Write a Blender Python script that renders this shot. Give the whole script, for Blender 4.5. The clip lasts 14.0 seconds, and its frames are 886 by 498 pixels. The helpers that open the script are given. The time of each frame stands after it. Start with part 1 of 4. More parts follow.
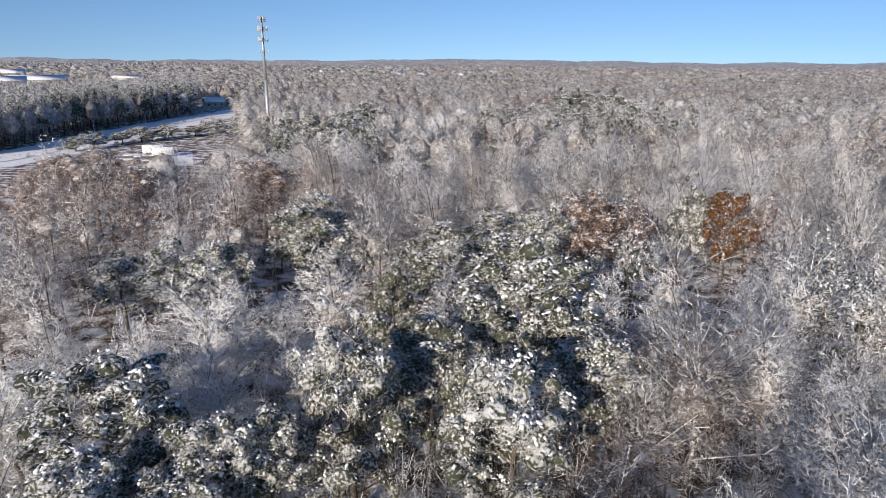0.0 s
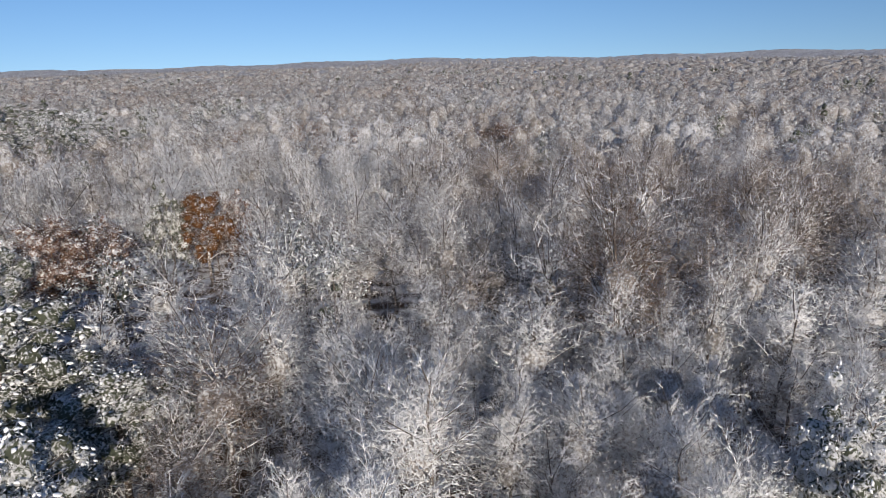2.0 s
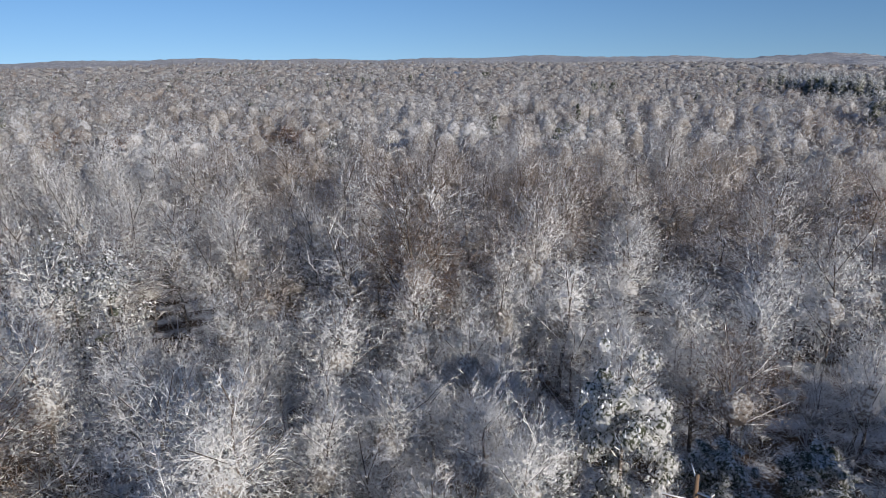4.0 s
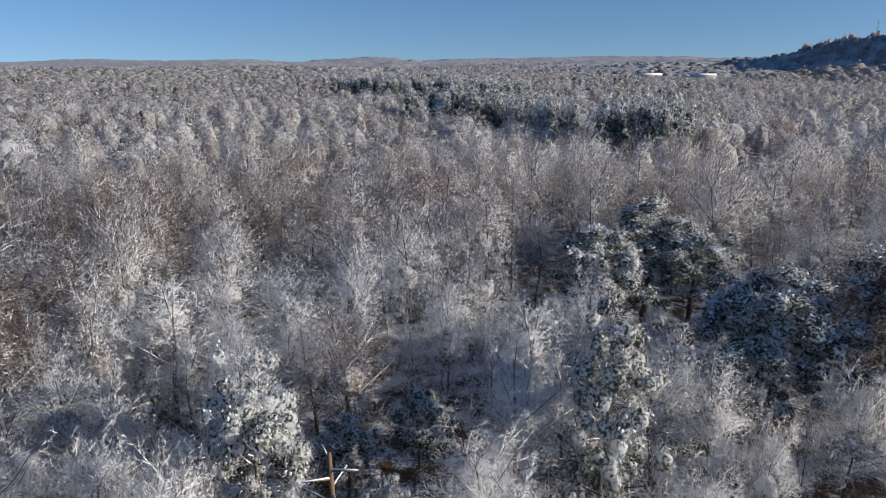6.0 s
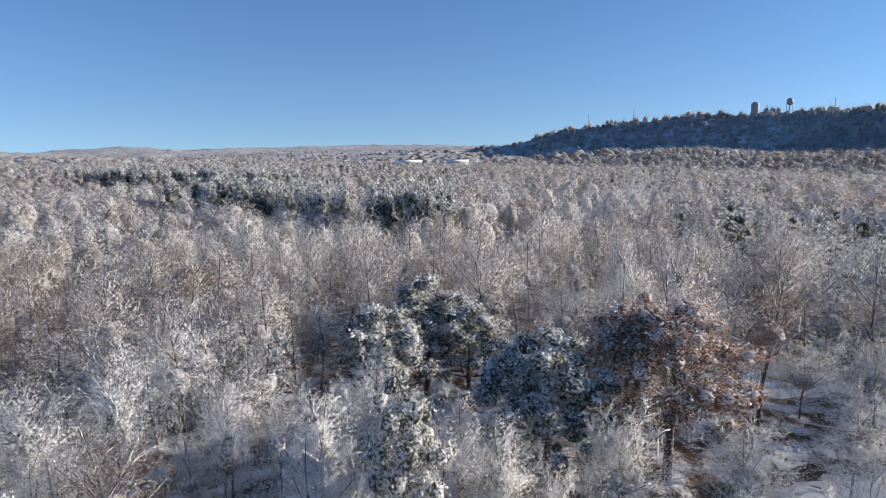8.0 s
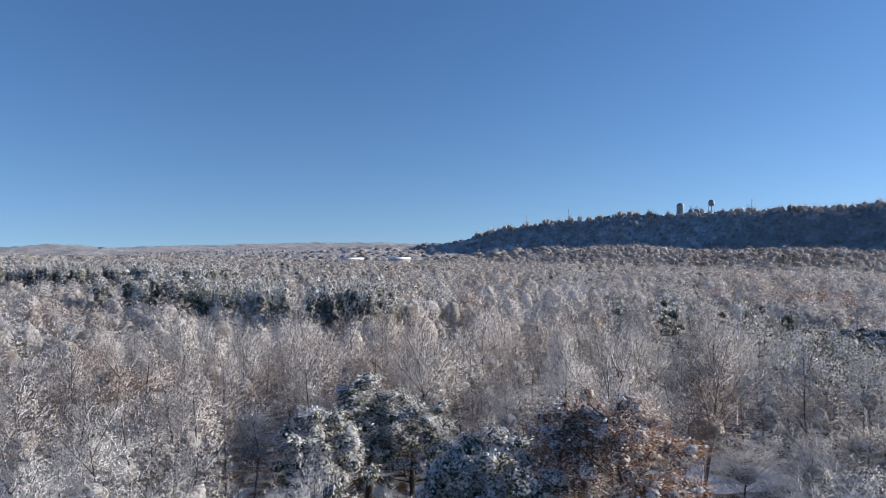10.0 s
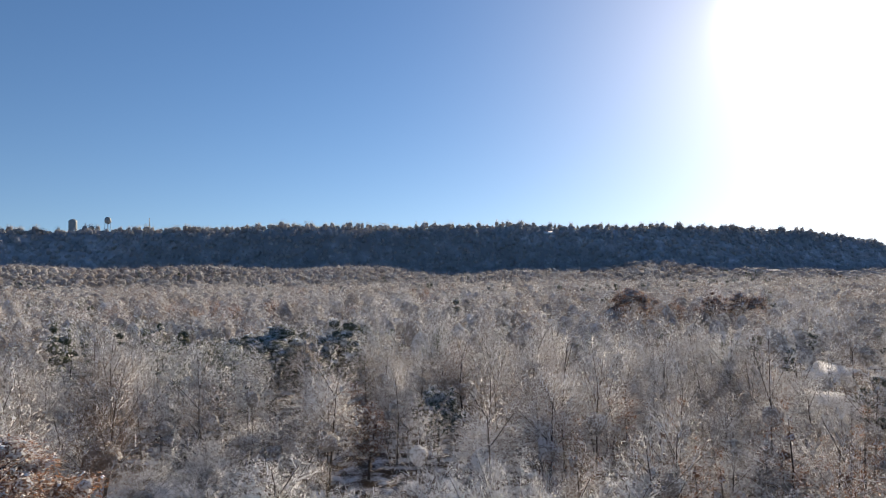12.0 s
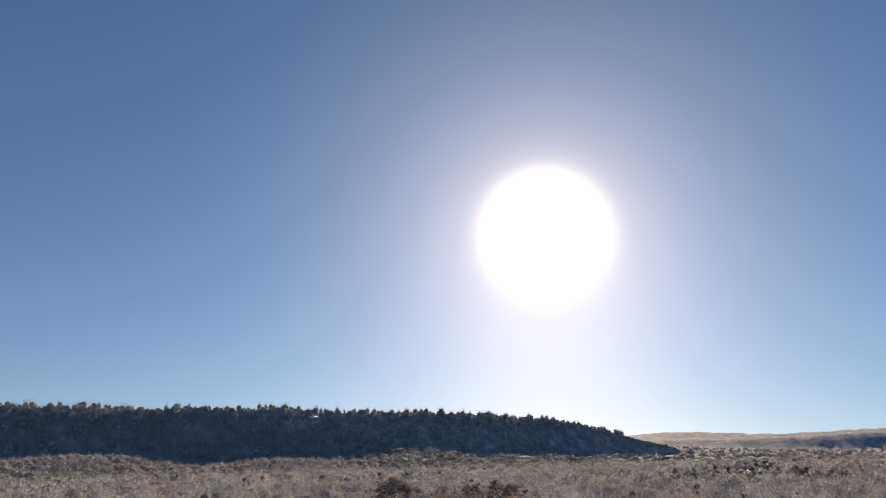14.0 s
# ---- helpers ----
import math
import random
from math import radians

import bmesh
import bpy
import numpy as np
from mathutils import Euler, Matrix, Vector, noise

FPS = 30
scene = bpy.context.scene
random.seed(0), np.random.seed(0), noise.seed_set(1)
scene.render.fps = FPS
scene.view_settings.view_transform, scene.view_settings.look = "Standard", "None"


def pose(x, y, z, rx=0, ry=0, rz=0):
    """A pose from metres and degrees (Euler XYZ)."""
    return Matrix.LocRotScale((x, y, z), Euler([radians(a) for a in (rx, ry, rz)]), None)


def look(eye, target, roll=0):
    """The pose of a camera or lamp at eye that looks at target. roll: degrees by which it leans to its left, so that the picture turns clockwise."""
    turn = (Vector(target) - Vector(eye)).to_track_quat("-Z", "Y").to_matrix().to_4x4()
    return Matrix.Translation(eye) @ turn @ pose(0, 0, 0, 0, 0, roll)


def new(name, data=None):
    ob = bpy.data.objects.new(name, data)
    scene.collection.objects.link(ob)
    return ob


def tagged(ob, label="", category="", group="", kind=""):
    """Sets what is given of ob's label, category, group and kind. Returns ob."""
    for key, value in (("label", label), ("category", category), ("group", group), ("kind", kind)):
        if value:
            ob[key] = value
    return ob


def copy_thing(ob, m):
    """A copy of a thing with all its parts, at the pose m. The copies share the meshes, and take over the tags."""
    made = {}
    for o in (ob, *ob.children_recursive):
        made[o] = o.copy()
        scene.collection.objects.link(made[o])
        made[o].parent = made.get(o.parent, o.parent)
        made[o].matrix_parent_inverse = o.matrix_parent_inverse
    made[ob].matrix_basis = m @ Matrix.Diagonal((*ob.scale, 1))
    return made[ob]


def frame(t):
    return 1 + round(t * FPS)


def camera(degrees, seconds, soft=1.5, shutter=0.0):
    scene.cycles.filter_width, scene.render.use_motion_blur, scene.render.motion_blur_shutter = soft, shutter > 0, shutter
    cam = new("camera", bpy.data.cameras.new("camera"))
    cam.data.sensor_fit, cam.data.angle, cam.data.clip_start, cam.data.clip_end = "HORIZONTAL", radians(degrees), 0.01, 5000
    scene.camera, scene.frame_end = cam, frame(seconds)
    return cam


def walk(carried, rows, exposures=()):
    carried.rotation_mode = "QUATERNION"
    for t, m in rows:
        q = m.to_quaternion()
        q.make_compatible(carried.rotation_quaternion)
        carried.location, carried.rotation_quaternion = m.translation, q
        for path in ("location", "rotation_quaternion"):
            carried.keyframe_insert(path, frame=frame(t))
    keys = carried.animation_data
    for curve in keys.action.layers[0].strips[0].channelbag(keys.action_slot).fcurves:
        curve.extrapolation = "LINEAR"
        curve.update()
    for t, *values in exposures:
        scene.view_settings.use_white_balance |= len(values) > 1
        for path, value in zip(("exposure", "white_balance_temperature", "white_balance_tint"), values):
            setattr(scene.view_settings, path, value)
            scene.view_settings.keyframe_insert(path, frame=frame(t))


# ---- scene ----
import itertools

EYE = 30.0
cam = camera(69.2, 14.0, soft=0.7)
# seconds, heading, tilt, lean: the aircraft hovers and turns
PATH = [
    (0.0, 0.00, -16.64, -0.31),
    (0.5, -11.78, -16.57, 0.06),
    (1.0, -23.91, -16.57, 0.53),
    (1.5, -35.69, -16.62, 1.09),
    (2.0, -45.37, -16.68, 1.47),
    (2.2, -47.24, -16.70, 1.55),
    (4.3, -68.75, -16.94, 0.10),
    (4.5, -72.37, -17.02, -0.20),
    (5.0, -82.59, -16.85, 0.07),
    (5.5, -91.68, -16.84, 0.18),
    (6.0, -100.52, -16.82, 0.44),
    (6.5, -108.50, -16.80, 0.64),
    (7.0, -116.30, -16.82, 0.84),
    (7.5, -119.83, -16.77, 0.86),
    (8.0, -120.64, -9.48, 0.65),
    (8.2, -120.80, -3.32, 0.71),
    (10.3, -128.46, 0.15, 0.38),
    (10.5, -133.88, 0.18, 0.40),
    (11.0, -149.28, 0.25, 0.49),
    (11.5, -163.61, 0.30, 0.51),
    (12.0, -176.15, 0.33, 0.44),
    (12.5, -187.97, 0.40, 0.40),
    (13.0, -195.11, 0.48, 0.21),
    (13.5, -196.16, 9.40, 0.01),
    (14.0, -196.57, 16.35, 0.28),
]


def hover(heading, tilt, lean):
    way = pose(0, 0, 0, 90 + tilt, 0, heading)
    m = way @ pose(0, 0, 0, 0, 0, -lean)
    m.translation = (0, 0, EYE)
    return m


walk(cam, [(t, hover(a, b, c)) for t, a, b, c in PATH], exposures=[(0.0, 0.50, 7000, 14), (1.5, 0.34, 6950, 13), (5.0, 0.22, 6650, 11), (7.5, 0.66, 6950, 11), (8.2, 0.82, 7000, 12), (10.5, 0.60, 6850, 12), (11.0, 0.66, 7300, 12), (12.5, 0.54, 7950, 13), (13.0, 0.47, 8200, 14), (14.0, 0.20, 8700, 16)])

# ---- world, sun ----
SUN_EL, SUN_AZ = radians(17.5), radians(206.0)   # clockwise from +y
SUN_DIR = Vector((math.sin(SUN_AZ) * math.cos(SUN_EL), math.cos(SUN_AZ) * math.cos(SUN_EL), math.sin(SUN_EL)))
world = bpy.data.worlds.new("winter_sky")
scene.world = world
world.use_nodes = True
wt = world.node_tree
wt.nodes.clear()
sky = wt.nodes.new("ShaderNodeTexSky")
sky.sky_type, sky.sun_disc = "NISHITA", False
sky.sun_elevation, sky.sun_rotation = SUN_EL, SUN_AZ
sky.altitude, sky.air_density, sky.dust_density, sky.ozone_density = 200.0, 1.0, 0.15, 3.0
bg = wt.nodes.new("ShaderNodeBackground")
bg.inputs["Strength"].default_value = 0.093
wo = wt.nodes.new("ShaderNodeOutputWorld")
tint = wt.nodes.new("ShaderNodeMix")
tint.data_type, tint.blend_type = "RGBA", "MULTIPLY"
tint.inputs[0].default_value = 1.0
tint.inputs[7].default_value = (0.915, 0.93, 1.06, 1)
sat = wt.nodes.new("ShaderNodeHueSaturation")
sat.inputs["Saturation"].default_value = 1.17
wt.links.new(sky.outputs[0], sat.inputs["Color"])
wt.links.new(sat.outputs[0], tint.inputs[6])
wt.links.new(tint.outputs[2], bg.inputs["Color"])
# the sun's own bright disc and its aureole in the thin air
geo = wt.nodes.new("ShaderNodeTexCoord")
dot = wt.nodes.new("ShaderNodeVectorMath")
dot.operation = "DOT_PRODUCT"
dot.inputs[1].default_value = SUN_DIR
wt.links.new(geo.outputs["Generated"], dot.inputs[0])
# clear dry air: the yellow band at the very horizon is lifted away
lift = wt.nodes.new("ShaderNodeVectorMath")
lift.operation = "ADD"
lift.inputs[1].default_value = (0, 0, 0.12)
unitv = wt.nodes.new("ShaderNodeVectorMath")
unitv.operation = "NORMALIZE"
wt.links.new(geo.outputs["Generated"], lift.inputs[0])
wt.links.new(lift.outputs[0], unitv.inputs[0])
wt.links.new(unitv.outputs[0], sky.inputs["Vector"])


def falloff(power, strength):
    clampn = wt.nodes.new("ShaderNodeMath")
    clampn.operation = "MAXIMUM"
    clampn.inputs[1].default_value = 0.0
    wt.links.new(dot.outputs["Value"], clampn.inputs[0])
    pw = wt.nodes.new("ShaderNodeMath")
    pw.operation = "POWER"
    pw.inputs[1].default_value = power
    wt.links.new(clampn.outputs[0], pw.inputs[0])
    mul = wt.nodes.new("ShaderNodeMath")
    mul.operation = "MULTIPLY"
    mul.inputs[1].default_value = strength
    wt.links.new(pw.outputs[0], mul.inputs[0])
    return mul


inner, outer, wide_glow = falloff(700.0, 9.0), falloff(80.0, 0.26), falloff(20.0, 0.17)
addn = wt.nodes.new("ShaderNodeMath")
wt.links.new(inner.outputs[0], addn.inputs[0])
wt.links.new(outer.outputs[0], addn.inputs[1])
glow = wt.nodes.new("ShaderNodeBackground")
glow.inputs["Color"].default_value = (1.0, 0.97, 0.93, 1)
addw = wt.nodes.new("ShaderNodeMath")
wt.links.new(addn.outputs[0], addw.inputs[0])
wt.links.new(wide_glow.outputs[0], addw.inputs[1])
wt.links.new(addw.outputs[0], glow.inputs["Strength"])
both = wt.nodes.new("ShaderNodeAddShader")
wt.links.new(bg.outputs[0], both.inputs[0])
wt.links.new(glow.outputs[0], both.inputs[1])
wt.links.new(both.outputs[0], wo.inputs["Surface"])

sun_data = bpy.data.lights.new("sun", "SUN")
sun_data.energy, sun_data.angle, sun_data.color = 4.2, radians(0.53), (1.0, 0.925, 0.81)
sun = new("sun", sun_data)
sun.matrix_world = look((0, 0, 200), Vector((0, 0, 200)) - SUN_DIR)


# ---- materials ----
def material(name, rough=0.9):
    m = bpy.data.materials.new(name)
    m.use_nodes = True
    nt = m.node_tree
    b = nt.nodes["Principled BSDF"]
    b.inputs["Roughness"].default_value = rough
    b.inputs["Specular IOR Level"].default_value = 0.25
    return m, nt, b


def node(nt, kind, **values):
    n = nt.nodes.new(kind)
    for k, v in values.items():
        n.inputs[k].default_value = v
    return n


def ramp(nt, source, lo, hi, a=0.0, b=1.0):
    n = nt.nodes.new("ShaderNodeMapRange")
    n.interpolation_type = "SMOOTHSTEP"
    n.inputs["From Min"].default_value, n.inputs["From Max"].default_value = lo, hi
    n.inputs["To Min"].default_value, n.inputs["To Max"].default_value = a, b
    nt.links.new(source, n.inputs["Value"])
    return n.outputs["Result"]


def math_node(nt, op, a, b):
    n = nt.nodes.new("ShaderNodeMath")
    n.operation = op
    for i, v in enumerate((a, b)):
        if isinstance(v, (int, float)):
            n.inputs[i].default_value = v
        else:
            nt.links.new(v, n.inputs[i])
    return n.outputs[0]


def mix(nt, fac, a, b):
    n = nt.nodes.new("ShaderNodeMix")
    n.data_type = "RGBA"
    for i, v in ((0, fac), (6, a), (7, b)):
        if isinstance(v, (int, float)):
            n.inputs[i].default_value = v
        elif isinstance(v, tuple):
            n.inputs[i].default_value = (*v, 1.0)
        else:
            nt.links.new(v, n.inputs[i])
    return n.outputs[2]


def noise_tex(nt, scale, detail=3.0):
    g = nt.nodes.new("ShaderNodeNewGeometry")
    n = node(nt, "ShaderNodeTexNoise", Scale=scale, Detail=detail)
    nt.links.new(g.outputs["Position"], n.inputs["Vector"])
    return n.outputs["Fac"]


SNOW = (0.86, 0.87, 0.89)


def snowy(name, low, high, cover, grain=3.0, patch=0.06, rough=0.85, spread=0.5, through_light=0.40, edge=0.13):
    """Bark, twig or leaf of two tones with snow lying on what faces up; cover: how much."""
    m, nt, b = material(name, rough)
    g = nt.nodes.new("ShaderNodeNewGeometry")
    sep = nt.nodes.new("ShaderNodeSeparateXYZ")
    nt.links.new(g.outputs["Normal"], sep.inputs[0])
    fine, large = noise_tex(nt, grain, 2.0), noise_tex(nt, patch, 2.0)
    isl = g.outputs["Random Per Island"]
    base = mix(nt, isl, low, high)
    a = math_node(nt, "MULTIPLY", sep.outputs["Z"], 0.35)
    a = math_node(nt, "ADD", a, math_node(nt, "MULTIPLY", fine, 0.9))
    a = math_node(nt, "ADD", a, math_node(nt, "MULTIPLY", large, 1.1))
    a = math_node(nt, "ADD", a, math_node(nt, "MULTIPLY", isl, spread))
    mid = 0.45 + 0.55 + spread * 0.5 + 0.1
    f = ramp(nt, a, mid + 0.55 - cover - edge, mid + 0.55 - cover + edge)
    col = mix(nt, f, base, SNOW)
    nt.links.new(col, b.inputs["Base Color"])
    if through_light:
        thin = nt.nodes.new("ShaderNodeBsdfTranslucent")
        nt.links.new(col, thin.inputs["Color"])
        blend = node(nt, "ShaderNodeMixShader", Fac=through_light)
        nt.links.new(b.outputs[0], blend.inputs[1])
        nt.links.new(thin.outputs[0], blend.inputs[2])
        nt.links.new(blend.outputs[0], nt.nodes["Material Output"].inputs["Surface"])
    return m


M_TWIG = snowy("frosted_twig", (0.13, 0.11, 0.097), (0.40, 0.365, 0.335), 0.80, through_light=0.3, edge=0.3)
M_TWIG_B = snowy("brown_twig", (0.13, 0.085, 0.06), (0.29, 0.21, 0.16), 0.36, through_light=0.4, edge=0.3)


def twig_mass(name, low, high, cover, through_light=0.5):
    """A mass of twigs too fine to tell apart, flecked with frost."""
    m, nt, b = material(name, 0.95)
    fine, mid_n, large = noise_tex(nt, 4.5, 4.0), noise_tex(nt, 0.9, 3.0), noise_tex(nt, 0.05, 2.0)
    a = math_node(nt, "ADD", fine, math_node(nt, "MULTIPLY", mid_n, 0.6))
    a = math_node(nt, "ADD", a, math_node(nt, "MULTIPLY", large, 0.5))
    f = ramp(nt, a, 1.12 - cover * 0.4, 1.26 - cover * 0.4)
    col = mix(nt, f, mix(nt, mid_n, low, high), SNOW)
    nt.links.new(col, b.inputs["Base Color"])
    bump = node(nt, "ShaderNodeBump", Strength=0.8, Distance=0.4)
    nt.links.new(noise_tex(nt, 2.2, 4.0), bump.inputs["Height"])
    nt.links.new(bump.outputs[0], b.inputs["Normal"])
    thin = nt.nodes.new("ShaderNodeBsdfTranslucent")
    nt.links.new(col, thin.inputs["Color"])
    blend = node(nt, "ShaderNodeMixShader", Fac=through_light)
    nt.links.new(b.outputs[0], blend.inputs[1])
    nt.links.new(thin.outputs[0], blend.inputs[2])
    nt.links.new(blend.outputs[0], nt.nodes["Material Output"].inputs["Surface"])
    return m


M_MASS = twig_mass("frosted_twig_mass", (0.30, 0.285, 0.275), (0.45, 0.435, 0.425), 0.1)
# bluish-neutral grey: the haze of the distance is put into the canopy colour
M_CANOPY = twig_mass("hazed_canopy_mass", (0.26, 0.26, 0.27), (0.37, 0.37, 0.38), 0.1, 0.1)
M_DEEP = twig_mass("inner_twig_mass", (0.30, 0.275, 0.255), (0.46, 0.43, 0.405), 0.25)
M_MASS_B = twig_mass("brown_twig_mass", (0.29, 0.25, 0.225), (0.43, 0.385, 0.355), 0.15)
M_MASS_G = twig_mass("evergreen_mass", (0.07, 0.083, 0.055), (0.17, 0.185, 0.14), 0.15)
M_MASS_R = twig_mass("rust_mass", (0.19, 0.115, 0.08), (0.31, 0.205, 0.15), 0.35)
# paler neutral grey, so the haze before the ridge sits in its colour
M_RIDGE = twig_mass("hazed_slope_twig_mass", (0.40, 0.39, 0.39), (0.52, 0.51, 0.51), 0.1)
# far woods: frost averaged in, and haze put into the paler, flatter colour
M_TWIG_FAR = snowy("frosted_hazed_woods", (0.24, 0.22, 0.20), (0.44, 0.415, 0.39), 0.58, 0.5, 0.03, through_light=0.45, edge=0.4)
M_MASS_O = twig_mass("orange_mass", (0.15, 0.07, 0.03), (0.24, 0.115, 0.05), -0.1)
# mid-distance twigs: frost averaged in, paled a little less for haze
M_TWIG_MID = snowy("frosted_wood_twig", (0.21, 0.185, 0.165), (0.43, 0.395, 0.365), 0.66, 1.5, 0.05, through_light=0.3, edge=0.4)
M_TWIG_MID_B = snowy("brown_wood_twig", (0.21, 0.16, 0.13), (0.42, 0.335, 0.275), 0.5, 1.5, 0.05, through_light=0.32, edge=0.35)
M_TWIG_FAR_B = snowy("brown_hazed_woods", (0.24, 0.19, 0.155), (0.42, 0.36, 0.315), 0.5, 0.5, 0.03, through_light=0.45, edge=0.4)
M_BARK = snowy("bark", (0.06, 0.05, 0.042), (0.13, 0.105, 0.09), 0.34, 5.0, through_light=0.0)
M_GREEN = snowy("green_leaf", (0.095, 0.108, 0.07), (0.23, 0.245, 0.175), 0.68, 1.3, 0.06, 0.85, 0.28, edge=0.36)
M_PINE = snowy("pine_needles", (0.085, 0.10, 0.075), (0.20, 0.22, 0.17), 0.56, 1.2, 0.06, 0.85, 0.3, edge=0.4)
M_OLIVE = snowy("olive_leaf", (0.08, 0.078, 0.03), (0.22, 0.18, 0.08), 0.52, 1.5, 0.06, 0.85, 0.3, edge=0.36)
M_RUST = snowy("rust_leaf", (0.20, 0.10, 0.06), (0.38, 0.215, 0.14), 0.32, 2.0, through_light=0.6, edge=0.35)
M_ORANGE = snowy("orange_leaf", (0.17, 0.075, 0.025), (0.33, 0.165, 0.055), 0.18, 4.0, through_light=0.5)


def snow_material():
    m, nt, b = material("snow", 0.7)
    col = mix(nt, noise_tex(nt, 6.0, 4.0), (0.82, 0.84, 0.87), (0.92, 0.92, 0.93))
    nt.links.new(col, b.inputs["Base Color"])
    bump = node(nt, "ShaderNodeBump", Strength=0.5, Distance=0.08)
    nt.links.new(noise_tex(nt, 9.0, 4.0), bump.inputs["Height"])
    nt.links.new(bump.outputs[0], b.inputs["Normal"])
    return m


M_SNOW = snow_material()


def ground_material():
    m, nt, b = material("forest_floor", 0.95)
    litter = mix(nt, noise_tex(nt, 2.5, 5.0), (0.05, 0.032, 0.02), (0.16, 0.10, 0.06))
    f = ramp(nt, math_node(nt, "ADD", noise_tex(nt, 0.35, 5.0), math_node(nt, "MULTIPLY", noise_tex(nt, 4.0, 3.0), 0.5)), 0.67, 0.91)
    nt.links.new(mix(nt, f, litter, SNOW), b.inputs["Base Color"])
    bump = node(nt, "ShaderNodeBump", Strength=0.6, Distance=0.15)
    nt.links.new(noise_tex(nt, 3.0, 5.0), bump.inputs["Height"])
    nt.links.new(bump.outputs[0], b.inputs["Normal"])
    return m


M_GROUND = ground_material()


# ---- terrain ----
def polar(az, dist):
    a = radians(az)
    return -math.sin(a) * dist, math.cos(a) * dist


CREEK = [polar(-160, 74), polar(-152, 66), polar(-146, 58), polar(-143.6, 52), polar(-141.3, 46), polar(-138.9, 39), polar(-135, 31), polar(-124, 23)]
ROAD = [polar(48, 215), polar(34, 229), polar(27, 285), polar(20.6, 345), polar(17, 385), polar(12, 480)]


def line_gap(x, y, line):
    """Distance to a bent line."""
    x, y = np.asarray(x, float), np.asarray(y, float)
    best = np.full(x.shape, 1e9)
    for (ax, ay), (bx, by) in zip(line[:-1], line[1:]):
        dx, dy = bx - ax, by - ay
        t = np.clip(((x - ax) * dx + (y - ay) * dy) / (dx * dx + dy * dy), 0, 1)
        best = np.minimum(best, np.hypot(x - ax - t * dx, y - ay - t * dy))
    return best


# heading, distance, radius of openings in the woods
OPENINGS = [(-140, 38, 4.5), (-139, 32, 4), (-141.5, 44, 4), (-154, 60, 6), (-149.5, 87, 7), (-94, 35, 4.5), (-97.5, 42, 5), (-91.5, 29, 3), (153, 136, 9), (152, 150, 9), (23.6, 214, 12), (25.4, 207, 10), (15.2, 240, 5)]


# heading, distance, length, depth, eaves height, gable height, turn, kind of wall
HOUSES = [(9.8, 350, 15, 10, 3.2, 3.0, 20, 0), (8.6, 372, 9, 8, 3.0, 2.6, 100, 1), (3.7, 356, 11, 9, 3.2, 2.8, 60, 1), (19.3, 425, 11, 9, 3.2, 2.6, 30, 1),
          (18.1, 432, 8, 7, 3.0, 2.2, 110, 1), (-19.8, 640, 18, 10, 3.6, 3.0, 70, 0), (144.4, 160, 10, 8, 2.9, 2.4, 138, 1), (146.0, 173, 9, 8, 2.9, 2.4, 150, 0),
          (143.6, 198, 10, 8, 3.0, 2.6, 142, 1), (152.4, 160, 10, 8, 2.8, 2.4, 105, 0), (153.4, 138, 6, 5, 2.2, 1.4, 150, 0), (167.3, 214, 11, 8, 3.0, 2.8, 85, 1)]
FAR_HOUSES = [(31.4, 720, 46, 16, 8, 4, 28, 0), (33.6, 690, 34, 16, 8, 4, 35, 1), (25.4, 760, 30, 16, 8, 2, 20, 0), (33.0, 960, 26, 16, 9, 4, 30, 1), (1.8, 860, 18, 11, 6, 4, 50, 0),
              (4.0, 930, 16, 11, 6, 4, 15, 1), (5.3, 980, 14, 10, 6, 4, 80, 0), (-1.6, 860, 12, 9, 6, 4, 40, 1), (10.4, 960, 10, 9, 7, 4, 60, 0), (-62.9, 800, 16, 10, 5, 3, 110, 0),
              (-65.7, 860, 14, 10, 6, 3, 95, 1), (-54.0, 860, 14, 10, 6, 3, 120, 0), (-117.7, 1000, 40, 24, 12, 2, 62, 1), (-122.0, 1000, 34, 24, 12, 2, 58, 0),
              (141.0, 560, 16, 10, 4, 3, 50, 1), (139.6, 575, 14, 10, 4, 3, 30, 0), (138.4, 590, 14, 10, 4, 3, 60, 1)]


# belts of tall pines, each with an open strip along its shaded side
BELTS = [([(450, -8), (397, -40), (346, -73), (300, -90)], 12.0), ([(257, -39), (227, -56), (199, -66), (169, -76), (132, -90)], 9.0)]
STRIP = (-6.5, 17.0)


def clear(x, y):
    """True where no tree may stand."""
    x, y = np.asarray(x, float), np.asarray(y, float)
    out = line_gap(x, y, CREEK) < 4.6
    for az, dist, r in OPENINGS:
        cx, cy = polar(az, dist)
        out |= np.hypot(x - cx, y - cy) < r
    for az, dist, long, *_ in HOUSES + FAR_HOUSES:
        out |= line_gap(x, y, [polar(az, dist), polar(az, dist - (75 if dist > 400 else 20 if az < 100 else 11))]) < long * 0.42 + (3 if dist < 400 else 6)
    for line, wide in BELTS:
        out |= line_gap(x, y, line) < wide
        out |= line_gap(x, y, [(a + STRIP[0], b + STRIP[1]) for a, b in line]) < wide * 0.55
    az, r = np.degrees(np.arctan2(-x, y)), np.hypot(x, y)
    field = (az > 17.5) & (az < 44) & (r > 142) & (r < np.interp(az, [12, 17, 20.6, 27, 34, 48], [480, 385, 345, 285, 229, 215]))
    return out | field | (line_gap(x, y, ROAD) < 13)


def smooth(v):
    v = np.clip(v, 0, 1)
    return v * v * (3 - 2 * v)


RIDGE = radians(-168.0)
RN = (-math.sin(RIDGE), math.cos(RIDGE))          # from the start towards the ridge
RS = (math.cos(RIDGE), math.sin(RIDGE))


